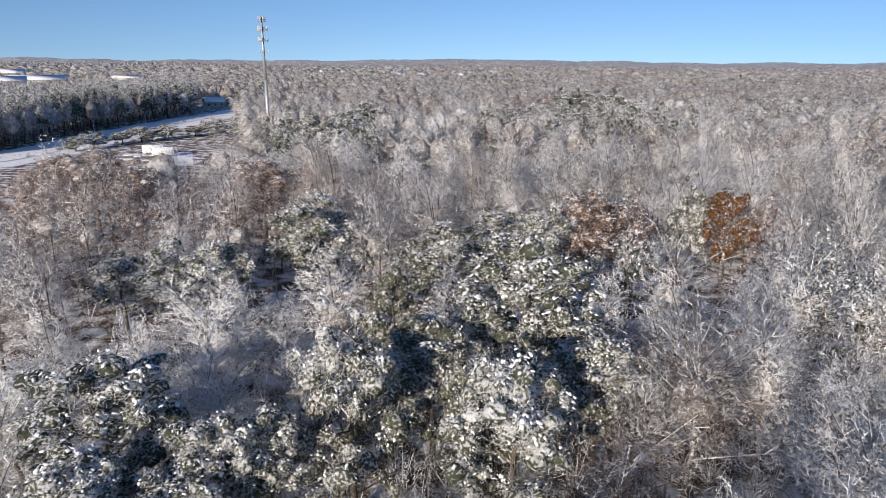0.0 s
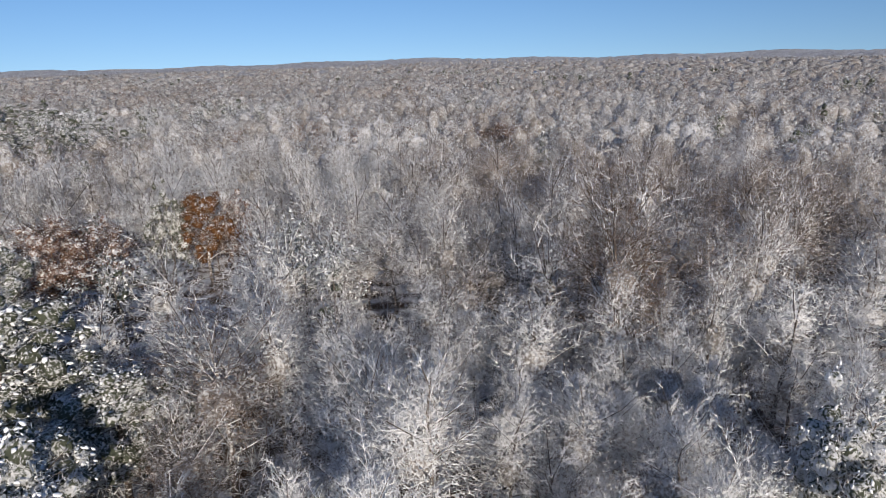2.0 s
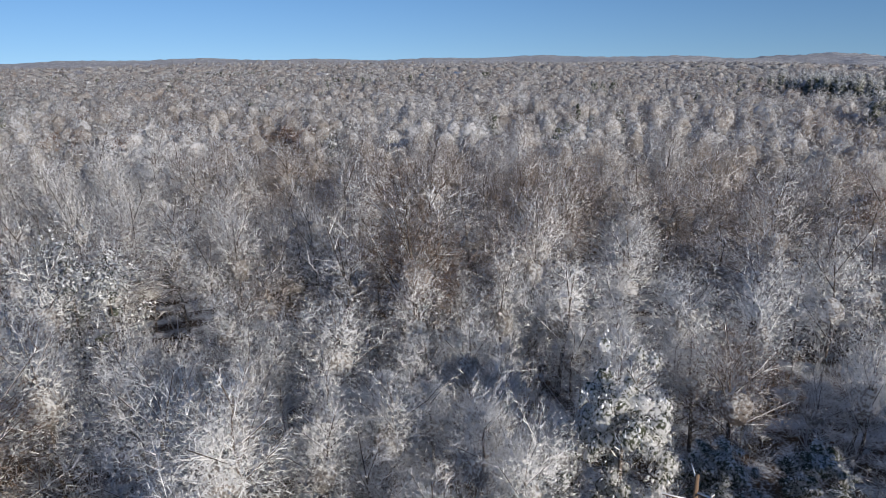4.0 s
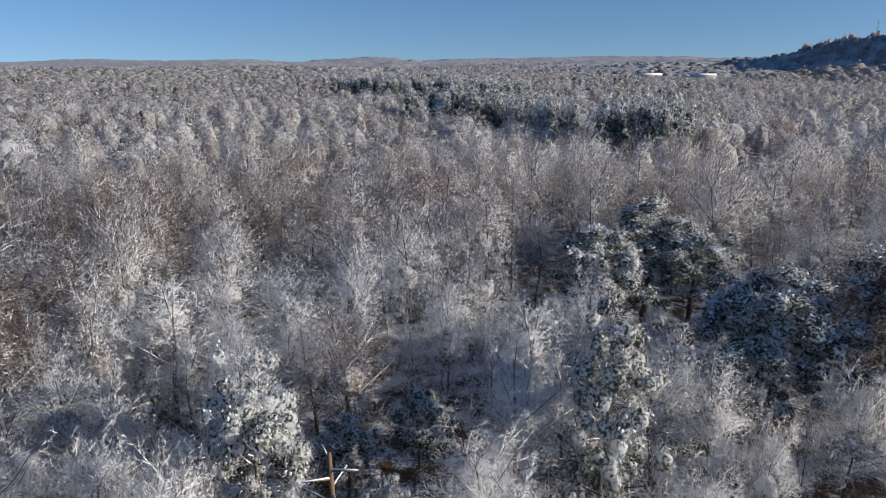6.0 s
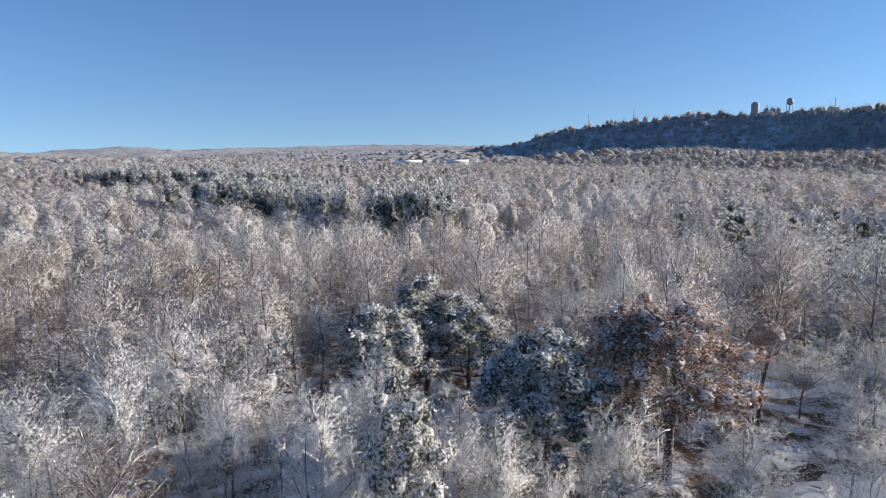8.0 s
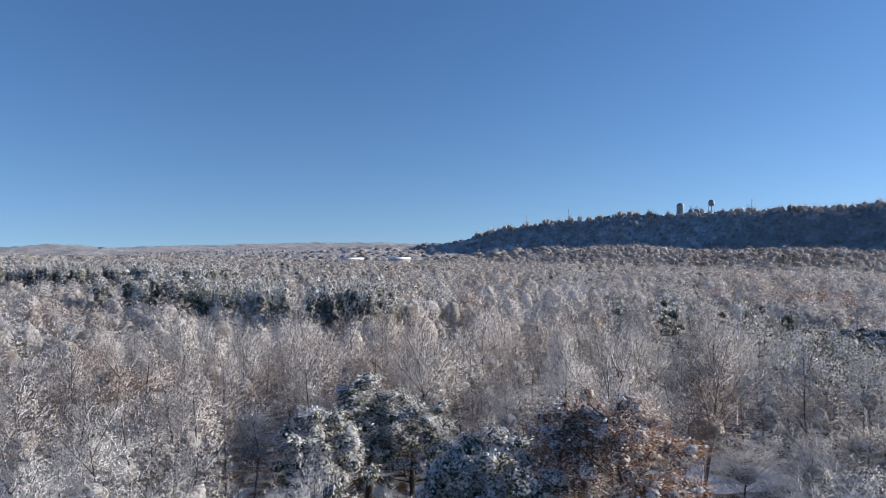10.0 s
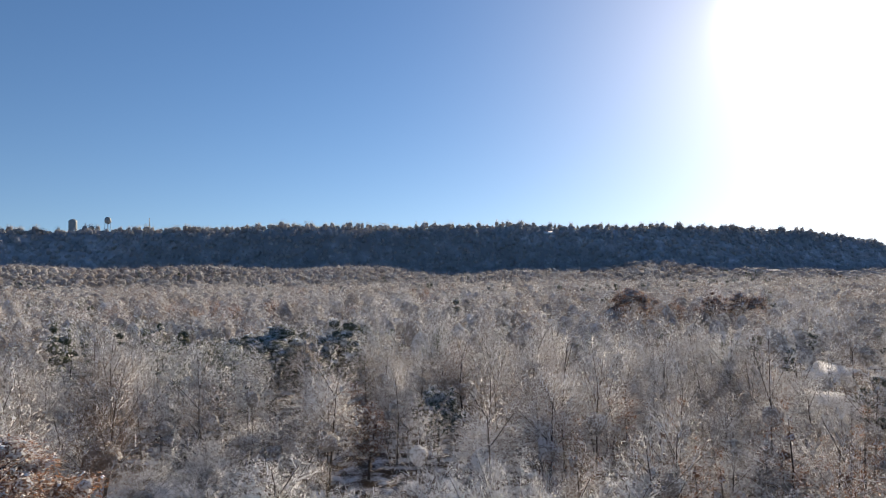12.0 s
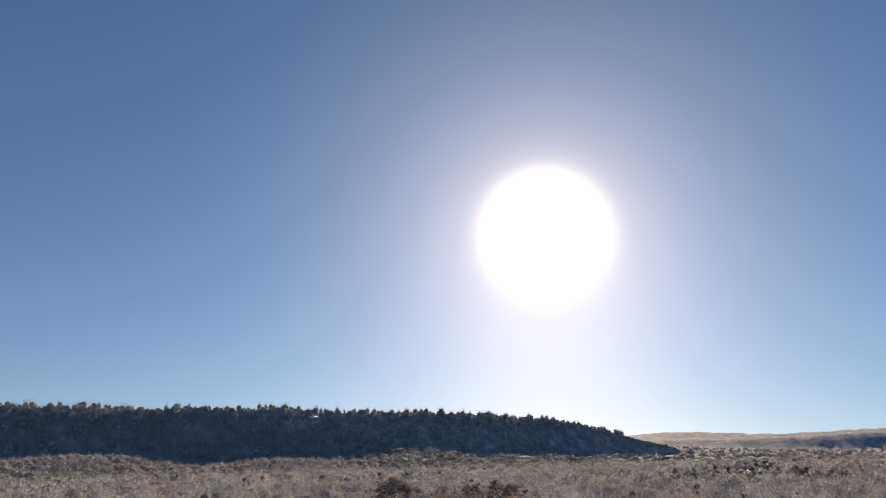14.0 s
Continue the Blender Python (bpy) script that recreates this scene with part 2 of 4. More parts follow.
def ridge_run(x, y):
    """How far up the steep face of the ridge: 0 at its foot, 1 at its edge; and how high the ridge is there, 0 to 1."""
    x, y = np.asarray(x, float), np.asarray(y, float)
    n, s = x * RN[0] + y * RN[1], -(x * RS[0] + y * RS[1])
    taper = smooth((1150 - s) / 640) * smooth((s + 1180) / 430)
    edge = n + 14 * np.sin(s * 0.0105 + 0.6) + 6 * np.sin(s * 0.027) + 3 * np.sin(s * 0.061 + 1.0)
    return (edge - 945) / (118 * np.maximum(taper, 0.3)), taper


def height(x, y):
    x, y = np.asarray(x, float), np.asarray(y, float)
    r = np.hypot(x, y)
    n = x * RN[0] + y * RN[1]
    s = -(x * RS[0] + y * RS[1])
    dip = -13.0 * smooth((n - 200) / 550) * (1 - smooth((n - 1500) / 500))
    run, taper = ridge_run(x, y)
    crest = (70.0 + 6.0 * np.exp(-((s + 200) / 380) ** 2)) * taper
    up = smooth(run) * (1 - 0.5 * smooth((run - 1.15) / 4.0)) * (1 + 0.018 * np.sin(s * 0.019) + 0.015 * np.sin(s * 0.047 + 2))
    foot = (9.0 + 5.0 * np.sin(s * 0.013 + 0.8) + 3.5 * np.sin(s * 0.031 + n * 0.01)) * smooth((n - 620) / 240) * (1 - smooth((n - 900) / 160)) * smooth((s + 900) / 400)
    spur = foot + 16.0 * np.exp(-((s - 330) / 170) ** 2 - ((n - 790) / 120) ** 2)
    far = smooth((r - 1300) / 1500)
    wave = np.sin(x * 0.0021 + 1.3) * np.cos(y * 0.0017 + 0.4) + 0.5 * np.sin(x * 0.0053 + y * 0.0037)
    bed = -1.2 * (1 - smooth((line_gap(x, y, CREEK) - 0.9) / 2.4))
    head = np.degrees(np.arctan2(-x, y)) % 360
    beyond = (16.0 + 40.0 * smooth((150 - head) / 26)) * smooth((r - 2150) / 170) * smooth((158 - head) / 14) * smooth((head - 80) / 20)
    return beyond + bed + dip + crest * up + spur + far * (-8.0 + 13.0 * wave + 9.0 * np.sin(x * 0.0068 + 0.5) * np.cos(y * 0.0059 + 1.1))


def mesh_from(name, v, f, mat, smooth_shade=False, normals=None):
    me = bpy.data.meshes.new(name)
    v, f = np.asarray(v, np.float32), np.asarray(f, np.int32)
    k = f.shape[1]
    me.vertices.add(len(v))
    me.vertices.foreach_set("co", v.ravel())
    me.loops.add(f.size)
    me.loops.foreach_set("vertex_index", f.ravel())
    me.polygons.add(len(f))
    me.polygons.foreach_set("loop_start", np.arange(0, f.size, k, dtype=np.int32))
    if smooth_shade:
        me.polygons.foreach_set("use_smooth", np.ones(len(f), bool))
    me.materials.append(mat)
    me.update()
    me.validate()
    if normals is not None:
        me.attributes.new("custom_normal", "FLOAT_VECTOR", "POINT").data.foreach_set("vector", np.asarray(normals, np.float32).ravel())
    return me


def build_ground():
    rings = np.concatenate([np.linspace(0, 130, 84), np.geomspace(132, 4800, 80)])
    k = 360
    a = np.linspace(0, 2 * np.pi, k, endpoint=False)
    x, y = rings[1:, None] * np.cos(a), rings[1:, None] * np.sin(a)
    v = np.stack([x, y, height(x, y)], 2).reshape(-1, 3)
    v = np.vstack([v, [[0, 0, 0]]])
    i, j = np.meshgrid(np.arange(len(rings) - 2), np.arange(k), indexing="ij")
    i, j = i.ravel(), j.ravel()
    j2 = (j + 1) % k
    q = np.stack([i * k + j, (i + 1) * k + j, (i + 1) * k + j2, i * k + j2], 1)
    f = np.vstack([q[:, [0, 1, 2]], q[:, [0, 2, 3]], np.stack([np.full(k, len(v) - 1), np.arange(k), (np.arange(k) + 1) % k], 1)])
    tagged(new("ground", mesh_from("ground", v, f, M_GROUND, True)), "snow-dusted forest floor with brown leaf litter", "ground", kind="structure")


build_ground()


# ---- tree building ----
def unit(v):
    return v / np.maximum(np.linalg.norm(v, axis=-1, keepdims=True), 1e-9)


def cross_pair(d):
    ref = np.where(np.abs(d[:, 2:3]) > 0.9, np.array([[1.0, 0, 0]]), np.array([[0, 0, 1.0]]))
    a = unit(np.cross(d, ref))
    return a, np.cross(d, a)


def spikes(p, d, length, width):
    """Pointed three-sided twigs from p along d."""
    n = len(p)
    a, b = cross_pair(d)
    w = np.broadcast_to(width, n)[:, None]
    v = np.empty((n, 4, 3))
    for k in range(3):
        t = 2 * np.pi * k / 3
        v[:, k] = p + (a * math.cos(t) + b * math.sin(t)) * w
    v[:, 3] = p + d * np.broadcast_to(length, n)[:, None]
    o = np.arange(n)[:, None] * 4
    f = np.stack([o + [0, 1, 3], o + [1, 2, 3], o + [2, 0, 3]], 1).reshape(-1, 3)
    return v.reshape(-1, 3), f


def tubes(pts, rad, sides=5):
    """pts n x s x 3, rad n x s."""
    n, s, _ = pts.shape
    d = unit(pts[:, -1] - pts[:, 0])
    a, b = cross_pair(d)
    ang = 2 * np.pi * np.arange(sides) / sides
    ringv = a[:, None] * np.cos(ang)[None, :, None] + b[:, None] * np.sin(ang)[None, :, None]
    v = pts[:, :, None] + ringv[:, None] * rad[:, :, None, None]
    i, j, k = np.meshgrid(np.arange(n), np.arange(s - 1), np.arange(sides), indexing="ij")
    i, j, k = i.ravel(), j.ravel(), k.ravel()
    k2 = (k + 1) % sides
    at = lambda jj, kk: (i * s + jj) * sides + kk
    f = np.vstack([np.stack([at(j, k), at(j, k2), at(j + 1, k2)], 1), np.stack([at(j, k), at(j + 1, k2), at(j + 1, k)], 1)])
    return v.reshape(-1, 3), f


T = (1 + 5 ** 0.5) / 2
ICO_V = unit(np.array([(-1, T, 0), (1, T, 0), (-1, -T, 0), (1, -T, 0), (0, -1, T), (0, 1, T), (0, -1, -T), (0, 1, -T), (T, 0, -1), (T, 0, 1), (-T, 0, -1), (-T, 0, 1)], float))
ICO_F = np.array([f for f in itertools.combinations(range(12), 3) if all(np.linalg.norm(ICO_V[f[i]] - ICO_V[f[i - 1]]) < 1.1 for i in range(3))])
ICO_F = np.array([f if np.dot(np.cross(ICO_V[f[1]] - ICO_V[f[0]], ICO_V[f[2]] - ICO_V[f[0]]), ICO_V[f[0]]) > 0 else f[::-1] for f in ICO_F])


def lumps(rng, p, d, size):
    """Uneven lumps of snow at p, drawn out along d."""
    n = len(p)
    a, b = cross_pair(d)
    up = np.where(b[:, 2:3] < 0, -b, b)
    local = ICO_V[None] * rng.uniform(0.65, 1.3, (n, 12, 1))
    s = np.broadcast_to(size, n)[:, None, None]
    v = p[:, None] + (d[:, None] * local[..., 0:1] * 1.25 + a[:, None] * local[..., 1:2] * 0.8 + up[:, None] * local[..., 2:3] * 0.55) * s
    f = (ICO_F[None] + np.arange(n)[:, None, None] * 12).reshape(-1, 3)
    return v.reshape(-1, 3), f


def blades(rng, p, d, length, width, lean=0.35, droop=0.35):
    """Pointed leaves at p whose faces look along d, hanging down and out."""
    n = len(p)
    nrm = unit(d + rng.normal(0, lean, (n, 3)))
    down = unit(rng.normal(0, 0.6, (n, 3)) + np.array([0, 0, -droop]) + d * 0.3)
    e = unit(down - nrm * (down * nrm).sum(1, keepdims=True))
    side = np.cross(nrm, e) * (width * rng.uniform(0.5, 1.2, (n, 1)) * 0.5)
    ln = length * rng.uniform(0.6, 1.3, (n, 1))
    v = np.stack([p - side, p + side, p + e * ln], 1)
    return v.reshape(-1, 3), np.arange(3 * n).reshape(-1, 3)


def finer(v, f):
    """Each triangle of a round body cut in four."""
    mids = unit((v[f] + v[np.roll(f, -1, 1)]) / 2)
    o = len(v) + np.arange(3 * len(f)).reshape(-1, 3)
    f2 = np.vstack([np.stack([f[:, 0], o[:, 0], o[:, 2]], 1), np.stack([f[:, 1], o[:, 1], o[:, 0]], 1), np.stack([f[:, 2], o[:, 2], o[:, 1]], 1), o])
    return np.vstack([v, mids.reshape(-1, 3)]), f2


OCT_V = np.array([(1, 0, 0), (-1, 0, 0), (0, 1, 0), (0, -1, 0), (0, 0, 1), (0, 0, -1)], float)
OCT_F = np.array([(0, 2, 4), (2, 1, 4), (1, 3, 4), (3, 0, 4), (2, 0, 5), (1, 2, 5), (3, 1, 5), (0, 3, 5)])


def dabs(rng, p, d, size):
    """Small uneven dabs of snow lying on foliage that faces d."""
    n = len(p)
    a, b = cross_pair(d)
    local = OCT_V[None] * rng.uniform(0.6, 1.4, (n, 6, 1))
    s = np.broadcast_to(size, n)[:, None, None]
    ph = rng.uniform(0, 6.28, (n, 1))
    u, w = a * np.cos(ph) + b * np.sin(ph), b * np.cos(ph) - a * np.sin(ph)
    v = p[:, None] + (u[:, None] * local[..., 0:1] * 1.3 + w[:, None] * local[..., 1:2] * 0.75 + d[:, None] * local[..., 2:3] * 0.45) * s
    return v.reshape(-1, 3), (OCT_F[None] + np.arange(n)[:, None, None] * 6).reshape(-1, 3)


def lobes_of(rng, p, d, l, per, size):
    """Centres and radii of the leaf clumps along limbs."""
    t = np.tile(np.linspace(0.38, 1.0, per), len(p)) + rng.normal(0, 0.05, len(p) * per)
    c = np.repeat(p, per, 0) + np.repeat(d, per, 0) * (t * np.repeat(l, per))[:, None] + rng.normal(0, 0.35, (len(p) * per, 3))
    return c, size * rng.uniform(0.65, 1.3, len(c))


def on_lobes(rng, c, rad, count, lift=0.25, inside=0.55):
    """count points on the upper side of each lobe, with the way out."""
    n = len(c) * count
    d = unit(rng.normal(0, 1, (n, 3)) + np.array([0, 0, lift]))
    return np.repeat(c, count, 0) + d * (np.repeat(rad, count) * rng.uniform(inside, 1.1, n))[:, None] * np.array([1, 1, 0.95]), d


def join(parts):
    vs, fs, o = [], [], 0
    for v, f in parts:
        vs.append(v)
        fs.append(f + o)
        o += len(v)
    return np.vstack(vs), np.vstack(fs)


def shaded(rng, vf, centre, radii, grain=0.35, swell=0.55, wave=1.9):
    """Fine twigs that take the light as the rounded, clumpy mass that they form together."""
    v, f = vf
    tri = v[f]
    m = tri.mean(1)
    ph = rng.uniform(0, 6.28, 6)
    sway = np.column_stack([np.sin(wave * (m[:, 1] + 0.6 * m[:, 2]) + ph[0]) + np.sin(wave * 0.5 * m[:, 0] + ph[3]), np.sin(wave * (m[:, 0] - 0.5 * m[:, 2]) + ph[1]) + np.sin(wave * 0.5 * m[:, 1] + ph[4]),
                            np.sin(wave * 0.9 * (m[:, 0] + m[:, 1]) + ph[2]) + np.sin(wave * 0.6 * m[:, 2] + ph[5])])
    n = unit(unit((m - np.asarray(centre)) / np.asarray(radii) ** 2) + swell * 0.5 * sway + rng.normal(0, grain, (len(m), 3)))
    back = (np.cross(tri[:, 1] - tri[:, 0], tri[:, 2] - tri[:, 0]) * n).sum(1) < 0
    tri[back] = tri[back][:, ::-1]
    return tri.reshape(-1, 3), np.arange(3 * len(tri)).reshape(-1, 3), np.repeat(n, 3, 0)


def grow(rng, p0, d0, l0, n, lo, hi, angle, ratio, lift):
    """n side shoots on each straight shoot (p0, d0, l0)."""
    k = len(p0) * n
    t = rng.uniform(lo, hi, (k, 1))
    p, d, l = np.repeat(p0, n, 0), np.repeat(d0, n, 0), np.repeat(l0, n)
    a, b = cross_pair(d)
    ph = rng.uniform(0, 2 * np.pi, (k, 1))
    side = a * np.cos(ph) + b * np.sin(ph)
    an = angle * rng.uniform(0.6, 1.3, (k, 1))
    nd = unit(d * np.cos(an) + side * np.sin(an) + np.array([0, 0, 1]) * lift)
    return p + d * t * l[:, None], nd, l * ratio * rng.uniform(0.6, 1.25, k) * (1.15 - 0.5 * t[:, 0])


def frame_of_tree(rng, h, r, limbs, crown_base, rise, top_taper=0.55):
    """A bent trunk, and its limbs as start, direction, length."""
    z = np.array([0, 0.3, 0.6, 0.85, 1.0]) * h * 0.93
    off = np.cumsum(rng.normal(0, 0.018 * h, (5, 2)), 0) * np.array([[0], [.5], [1], [1], [1]])
    trunk = np.column_stack([off, z])
    t = np.sort(rng.uniform(crown_base, 0.98, limbs))
    p = np.column_stack([np.interp(t * h * 0.93, z, trunk[:, k]) for k in range(3)])
    az = np.arange(limbs) * 2.4 + rng.normal(0, 0.35, limbs)
    u = (t - crown_base) / (1 - crown_base)
    reach = r * (1 - top_taper * u ** 1.6) * rng.uniform(0.75, 1.15, limbs)
    el = rise + 0.55 * u + rng.normal(0, 0.1, limbs)
    d = np.column_stack([np.cos(az) * np.cos(el), np.sin(az) * np.cos(el), np.sin(el)])
    return trunk, p, d, reach / np.maximum(np.cos(el), 0.42)


def limb_tubes(p, d, l, w0, w1, sag=0.0, sides=4):
    mid = p + d * (l * 0.5)[:, None] + np.array([0, 0, sag]) * l[:, None]
    pts = np.stack([p, mid, p + d * l[:, None]], 1)
    rad = np.stack([w0, (w0 + w1) * 0.5, w1], 1)
    return tubes(pts, rad, sides)


def slips(rng, p, d, length, width):
    """The finest shoots: slim pointed slivers."""
    n = len(p)
    side = unit(np.cross(d, rng.normal(0, 1, (n, 3)))) * (np.broadcast_to(width, n) * 0.5)[:, None]
    v = np.stack([p - side, p + side, p + d * np.broadcast_to(length, n)[:, None]], 1)
    return v.reshape(-1, 3), np.arange(3 * n).reshape(-1, 3)


def swelling(rng):
    """An uneven roundness: how far a crown reaches in each direction."""
    k, ph = rng.normal(0, 1, (6, 3)) * np.array([[2.2], [2.2], [3.5], [3.5], [5.5], [5.5]]), rng.uniform(0, 6.28, 6)
    return lambda d: 1 + (np.sin(d @ k.T + ph) * np.array([0.11, 0.11, 0.09, 0.09, 0.06, 0.06])).sum(1)


def dome(rng, r, z0, z1, n, length, width, swell=None, inside=0.5):
    """Fine shoots all over and through an egg-shaped crown."""
    swell = swell or swelling(rng)
    d = unit(rng.normal(0, 1, (n, 3)) + np.array([0, 0, 0.45]))
    p = d * (swell(d) * rng.uniform(inside, 1.06, n) ** 0.7)[:, None] * np.array([r, r, (z1 - z0) / 2]) + np.array([0, 0, (z0 + z1) / 2])
    p[:, :2] *= (1.12 - 0.24 * (p[:, 2:3] - z0) / (z1 - z0))
    e = unit(d * np.array([0.6, 0.6, 0.4]) + np.array([0, 0, 0.12]) + rng.normal(0, 0.55, (n, 3)))
    side = unit(np.cross(e, d) + rng.normal(0, 0.3, (n, 3))) * (width * rng.uniform(0.5, 1.4, (n, 1)) * 0.5)
    p = p - e * length * 0.4
    return np.stack([p - side, p + side, p + e * length * rng.uniform(0.6, 1.3, (n, 1))], 1).reshape(-1, 3), np.arange(3 * n).reshape(-1, 3)


def heart(swell, r, z0, z1, k, solid):
    """The dense inside of a crown."""
    v = solid[0] * (swell(solid[0]) * k)[:, None] * np.array([r, r, (z1 - z0) / 2]) + np.array([0, 0, (z0 + z1) / 2])
    return v, solid[1]


def puffs(rng, c, rad, count, length, width, centre, radii, droop=0.0, lie=0.9, lift=0.3, grain=0.3, inside=0.15, lobe=0.3):
    """Fine shoots or leaves that clothe round clumps of a crown, lit as those clumps."""
    p, d = on_lobes(rng, c, rad, count, lift, inside)
    n = len(p)
    e = unit(rng.normal(0, lie * 0.6, (n, 3)) + d * 0.55 + np.array([0, 0, 0.12 - droop]))
    side = unit(np.cross(e, d) + rng.normal(0, 0.2, (n, 3))) * (width * rng.uniform(0.5, 1.3, (n, 1)) * 0.5)
    ln = length * rng.uniform(0.5, 1.4, (n, 1))
    tri = np.stack([p - side - e * ln * 0.4, p + side - e * ln * 0.4, p + e * ln * 0.6], 1)
    nrm = unit(d * lobe + np.array([0, 0, 0.25]) + 0.5 * unit((p - np.asarray(centre)) / np.asarray(radii) ** 2) + rng.normal(0, grain, (n, 3)))
    back = (np.cross(tri[:, 1] - tri[:, 0], tri[:, 2] - tri[:, 0]) * nrm).sum(1) < 0
    tri[back] = tri[back][:, ::-1]
    return tri.reshape(-1, 3), np.arange(3 * n).reshape(-1, 3), np.repeat(nrm, 3, 0)


def kernels(rng, c, rad, k, solid):
    """The dense inside of each clump."""
    sv, sf = solid
    v = (c[:, None] + sv[None] * rng.uniform(0.8, 1.2, (len(c), len(sv), 1)) * k * rad[:, None, None]).reshape(-1, 3)
    return v, (sf[None] + np.arange(len(c))[:, None, None] * len(sv)).reshape(-1, 3)


def bare_parts(seed, h, r, limbs=15, n2=7, n3=6, n4=4, base=0.2, rise=0.55, wide=1.0, fine=0.45, snow=1.0, fuzz=7500):
    rng = np.random.default_rng(seed)
    trunk, p, d, l = frame_of_tree(rng, h, r, limbs, base, rise)
    k = h / 12
    tr = tubes(trunk[None], np.array([[0.17, 0.13, 0.09, 0.05, 0.02]]) * k, 7)
    lb = limb_tubes(p, d, l, 0.05 * k * (l / l.max()), np.full(limbs, 0.016 * k))
    p2, d2, l2 = grow(rng, p, d, l, n2, 0.2, 1.0, 0.8, 0.42, 0.12)
    p3, d3, l3 = grow(rng, p2, d2, l2, n3, 0.15, 1.0, 0.85, 0.55, 0.0)
    p4, d4, l4 = grow(rng, p3, d3, l3, n4, 0.0, 1.0, 0.9, fine, -0.1)
    # snow lying along the upper side of limbs and branches
    up = np.array([0, 0, 1.0])
    pick = rng.uniform(size=len(p2)) < 0.8 * snow
    pick3 = rng.uniform(size=len(p3)) < 0.45 * snow
    cap = [spikes(p + up * 0.05, d, l, 0.028), spikes(p2[pick] + up * 0.02, d2[pick], l2[pick], 0.032), spikes(p3[pick3], d3[pick3], l3[pick3] * 0.9, 0.022)]
    out = join([spikes(p2, d2, l2, 0.018 * wide), spikes(p3, d3, l3, 0.011 * wide), slips(rng, p4, d4, l4, 0.024 * wide)])
    mid, radii = np.array([0, 0, h * (0.42 + base * 0.4)]), (r, r, h * 0.5)
    swell, z0 = swelling(rng), h * (base * 0.6 + 0.04)
    crown = shaded(rng, join([out, dome(rng, r, z0, h, fuzz, 0.30, 0.040 * wide, swell, 0.35)]), mid, radii, 0.4, 0.7)
    return {"trunk": join([tr, lb]), "inner_crown": heart(swell, r, z0 + 1.2, h - 1.2, 0.32, finer(ICO_V, ICO_F)), "crown": crown, "snow_cover": join(cap)}


def leafy_parts(seed, h, r, limbs=20, per=3, size=1.0, leaves=75, leaf=0.36, leaf_w=0.13, base=0.2, rise=0.2, snow=9, dab=0.2, droop=0.3, taper=0.6, far=False, clots=5, inner=0.66, clumps=0):
    """A tree in leaf: clumps of foliage on limbs, with pads of snow weighing on their upper sides."""
    rng = np.random.default_rng(seed)
    trunk, p, d, l = frame_of_tree(rng, h * (0.9 if clumps else 1), r * (0.72 if clumps else 1), limbs, base, rise, taper)
    k = h / 14
    c, rad = lobes_of(rng, p, d, l, per, size)
    if clumps:
        # a full crown: clumps all through an uneven egg, the outer ones against one another
        w, z0 = unit(rng.normal(0, 1, (clumps, 3)) + [0, 0, 0.25]), h * base
        c = w * (swelling(rng)(w) * rng.uniform(0.45, 0.92, clumps))[:, None] * [r, r, (h - z0) / 2] + [0, 0, (h + z0) / 2]
        c[:, :2] *= 1.1 - 0.35 * (c[:, 2:3] - z0) / (h - z0)
        rad = size * rng.uniform(0.6, 1.3, clumps)
    mid, radii = (0, 0, h * 0.5), (r, r, h * 0.5)
    lf = puffs(rng, c, rad, leaves, leaf, leaf_w, mid, radii, droop, 0.9, 0.2, 0.3, 0.5, 0.7)
    sp, sd = on_lobes(rng, c, rad * 1.04, snow, 0.8)
    up = sd[:, 2] > 0.05
    sp, sd = sp[up], sd[up]
    if far:
        tr = tubes(trunk[None, [0, 2, 4]], np.array([[0.22, 0.13, 0.03]]) * k, 4)
        return {"trunk": tr, "foliage": lf, "snow_cover": blades(rng, sp, unit(sd + [0, 0, 0.5]), dab * 1.7, dab * 1.3, 0.3, 0.2)}
    tr = tubes(trunk[None], np.array([[0.24, 0.19, 0.13, 0.07, 0.03]]) * k, 8)
    lb = limb_tubes(p, d, l, 0.08 * k * (l / l.max()), np.full(limbs, 0.025 * k), 0.03)
    p2, d2, l2 = grow(rng, p, d, l, 9, 0.25, 1.0, 0.7, 0.42, 0.05)
    tr = join([tr, lb, spikes(p2, d2, l2, 0.024)])
    # pads of snow hang over the ends of the boughs, the largest on a few laden ones
    hang = unit(sd * [1, 1, 0] + [0, 0, -0.45 - droop * 0.5] + rng.normal(0, 0.35, (len(sp), 3)))
    sz = dab * rng.uniform(0.35, 1.0, len(sp)) ** 1.6 * 1.45
    big = rng.integers(0, len(c), clots)
    hp, hd = on_lobes(rng, c[big], rad[big] * 1.05, 9, 0.9)
    heap = lumps(rng, hp, unit(hd * [1, 1, 0.1] + [0, 0, -0.5]), dab * rng.uniform(0.9, 2.0, len(hp)))
    fp, fd = on_lobes(rng, c, rad * 1.05, snow, 0.4)
    return {"trunk": tr, "inner_foliage": kernels(rng, c, rad, inner, (ICO_V, ICO_F)), "foliage": lf,
            "snow_cover": join([heap, lumps(rng, sp, hang, sz), dabs(rng, fp, fd, dab * rng.uniform(0.2, 0.55, len(fp)))])}


def tree(name, parts, mats, label, category, group=""):
    """One tree: an empty at its foot, with its parts under it."""
    root = tagged(new(name), label, category, group)
    for key, (v, f, *n) in parts.items():
        o = new(key, mesh_from(key, v, f, mats[key], key in ("inner_foliage", "inner_crown", "snow_cover") or bool(n), *n))
        o.parent = root
        if key != "trunk":
            tagged(o, kind="stuff")
    return root


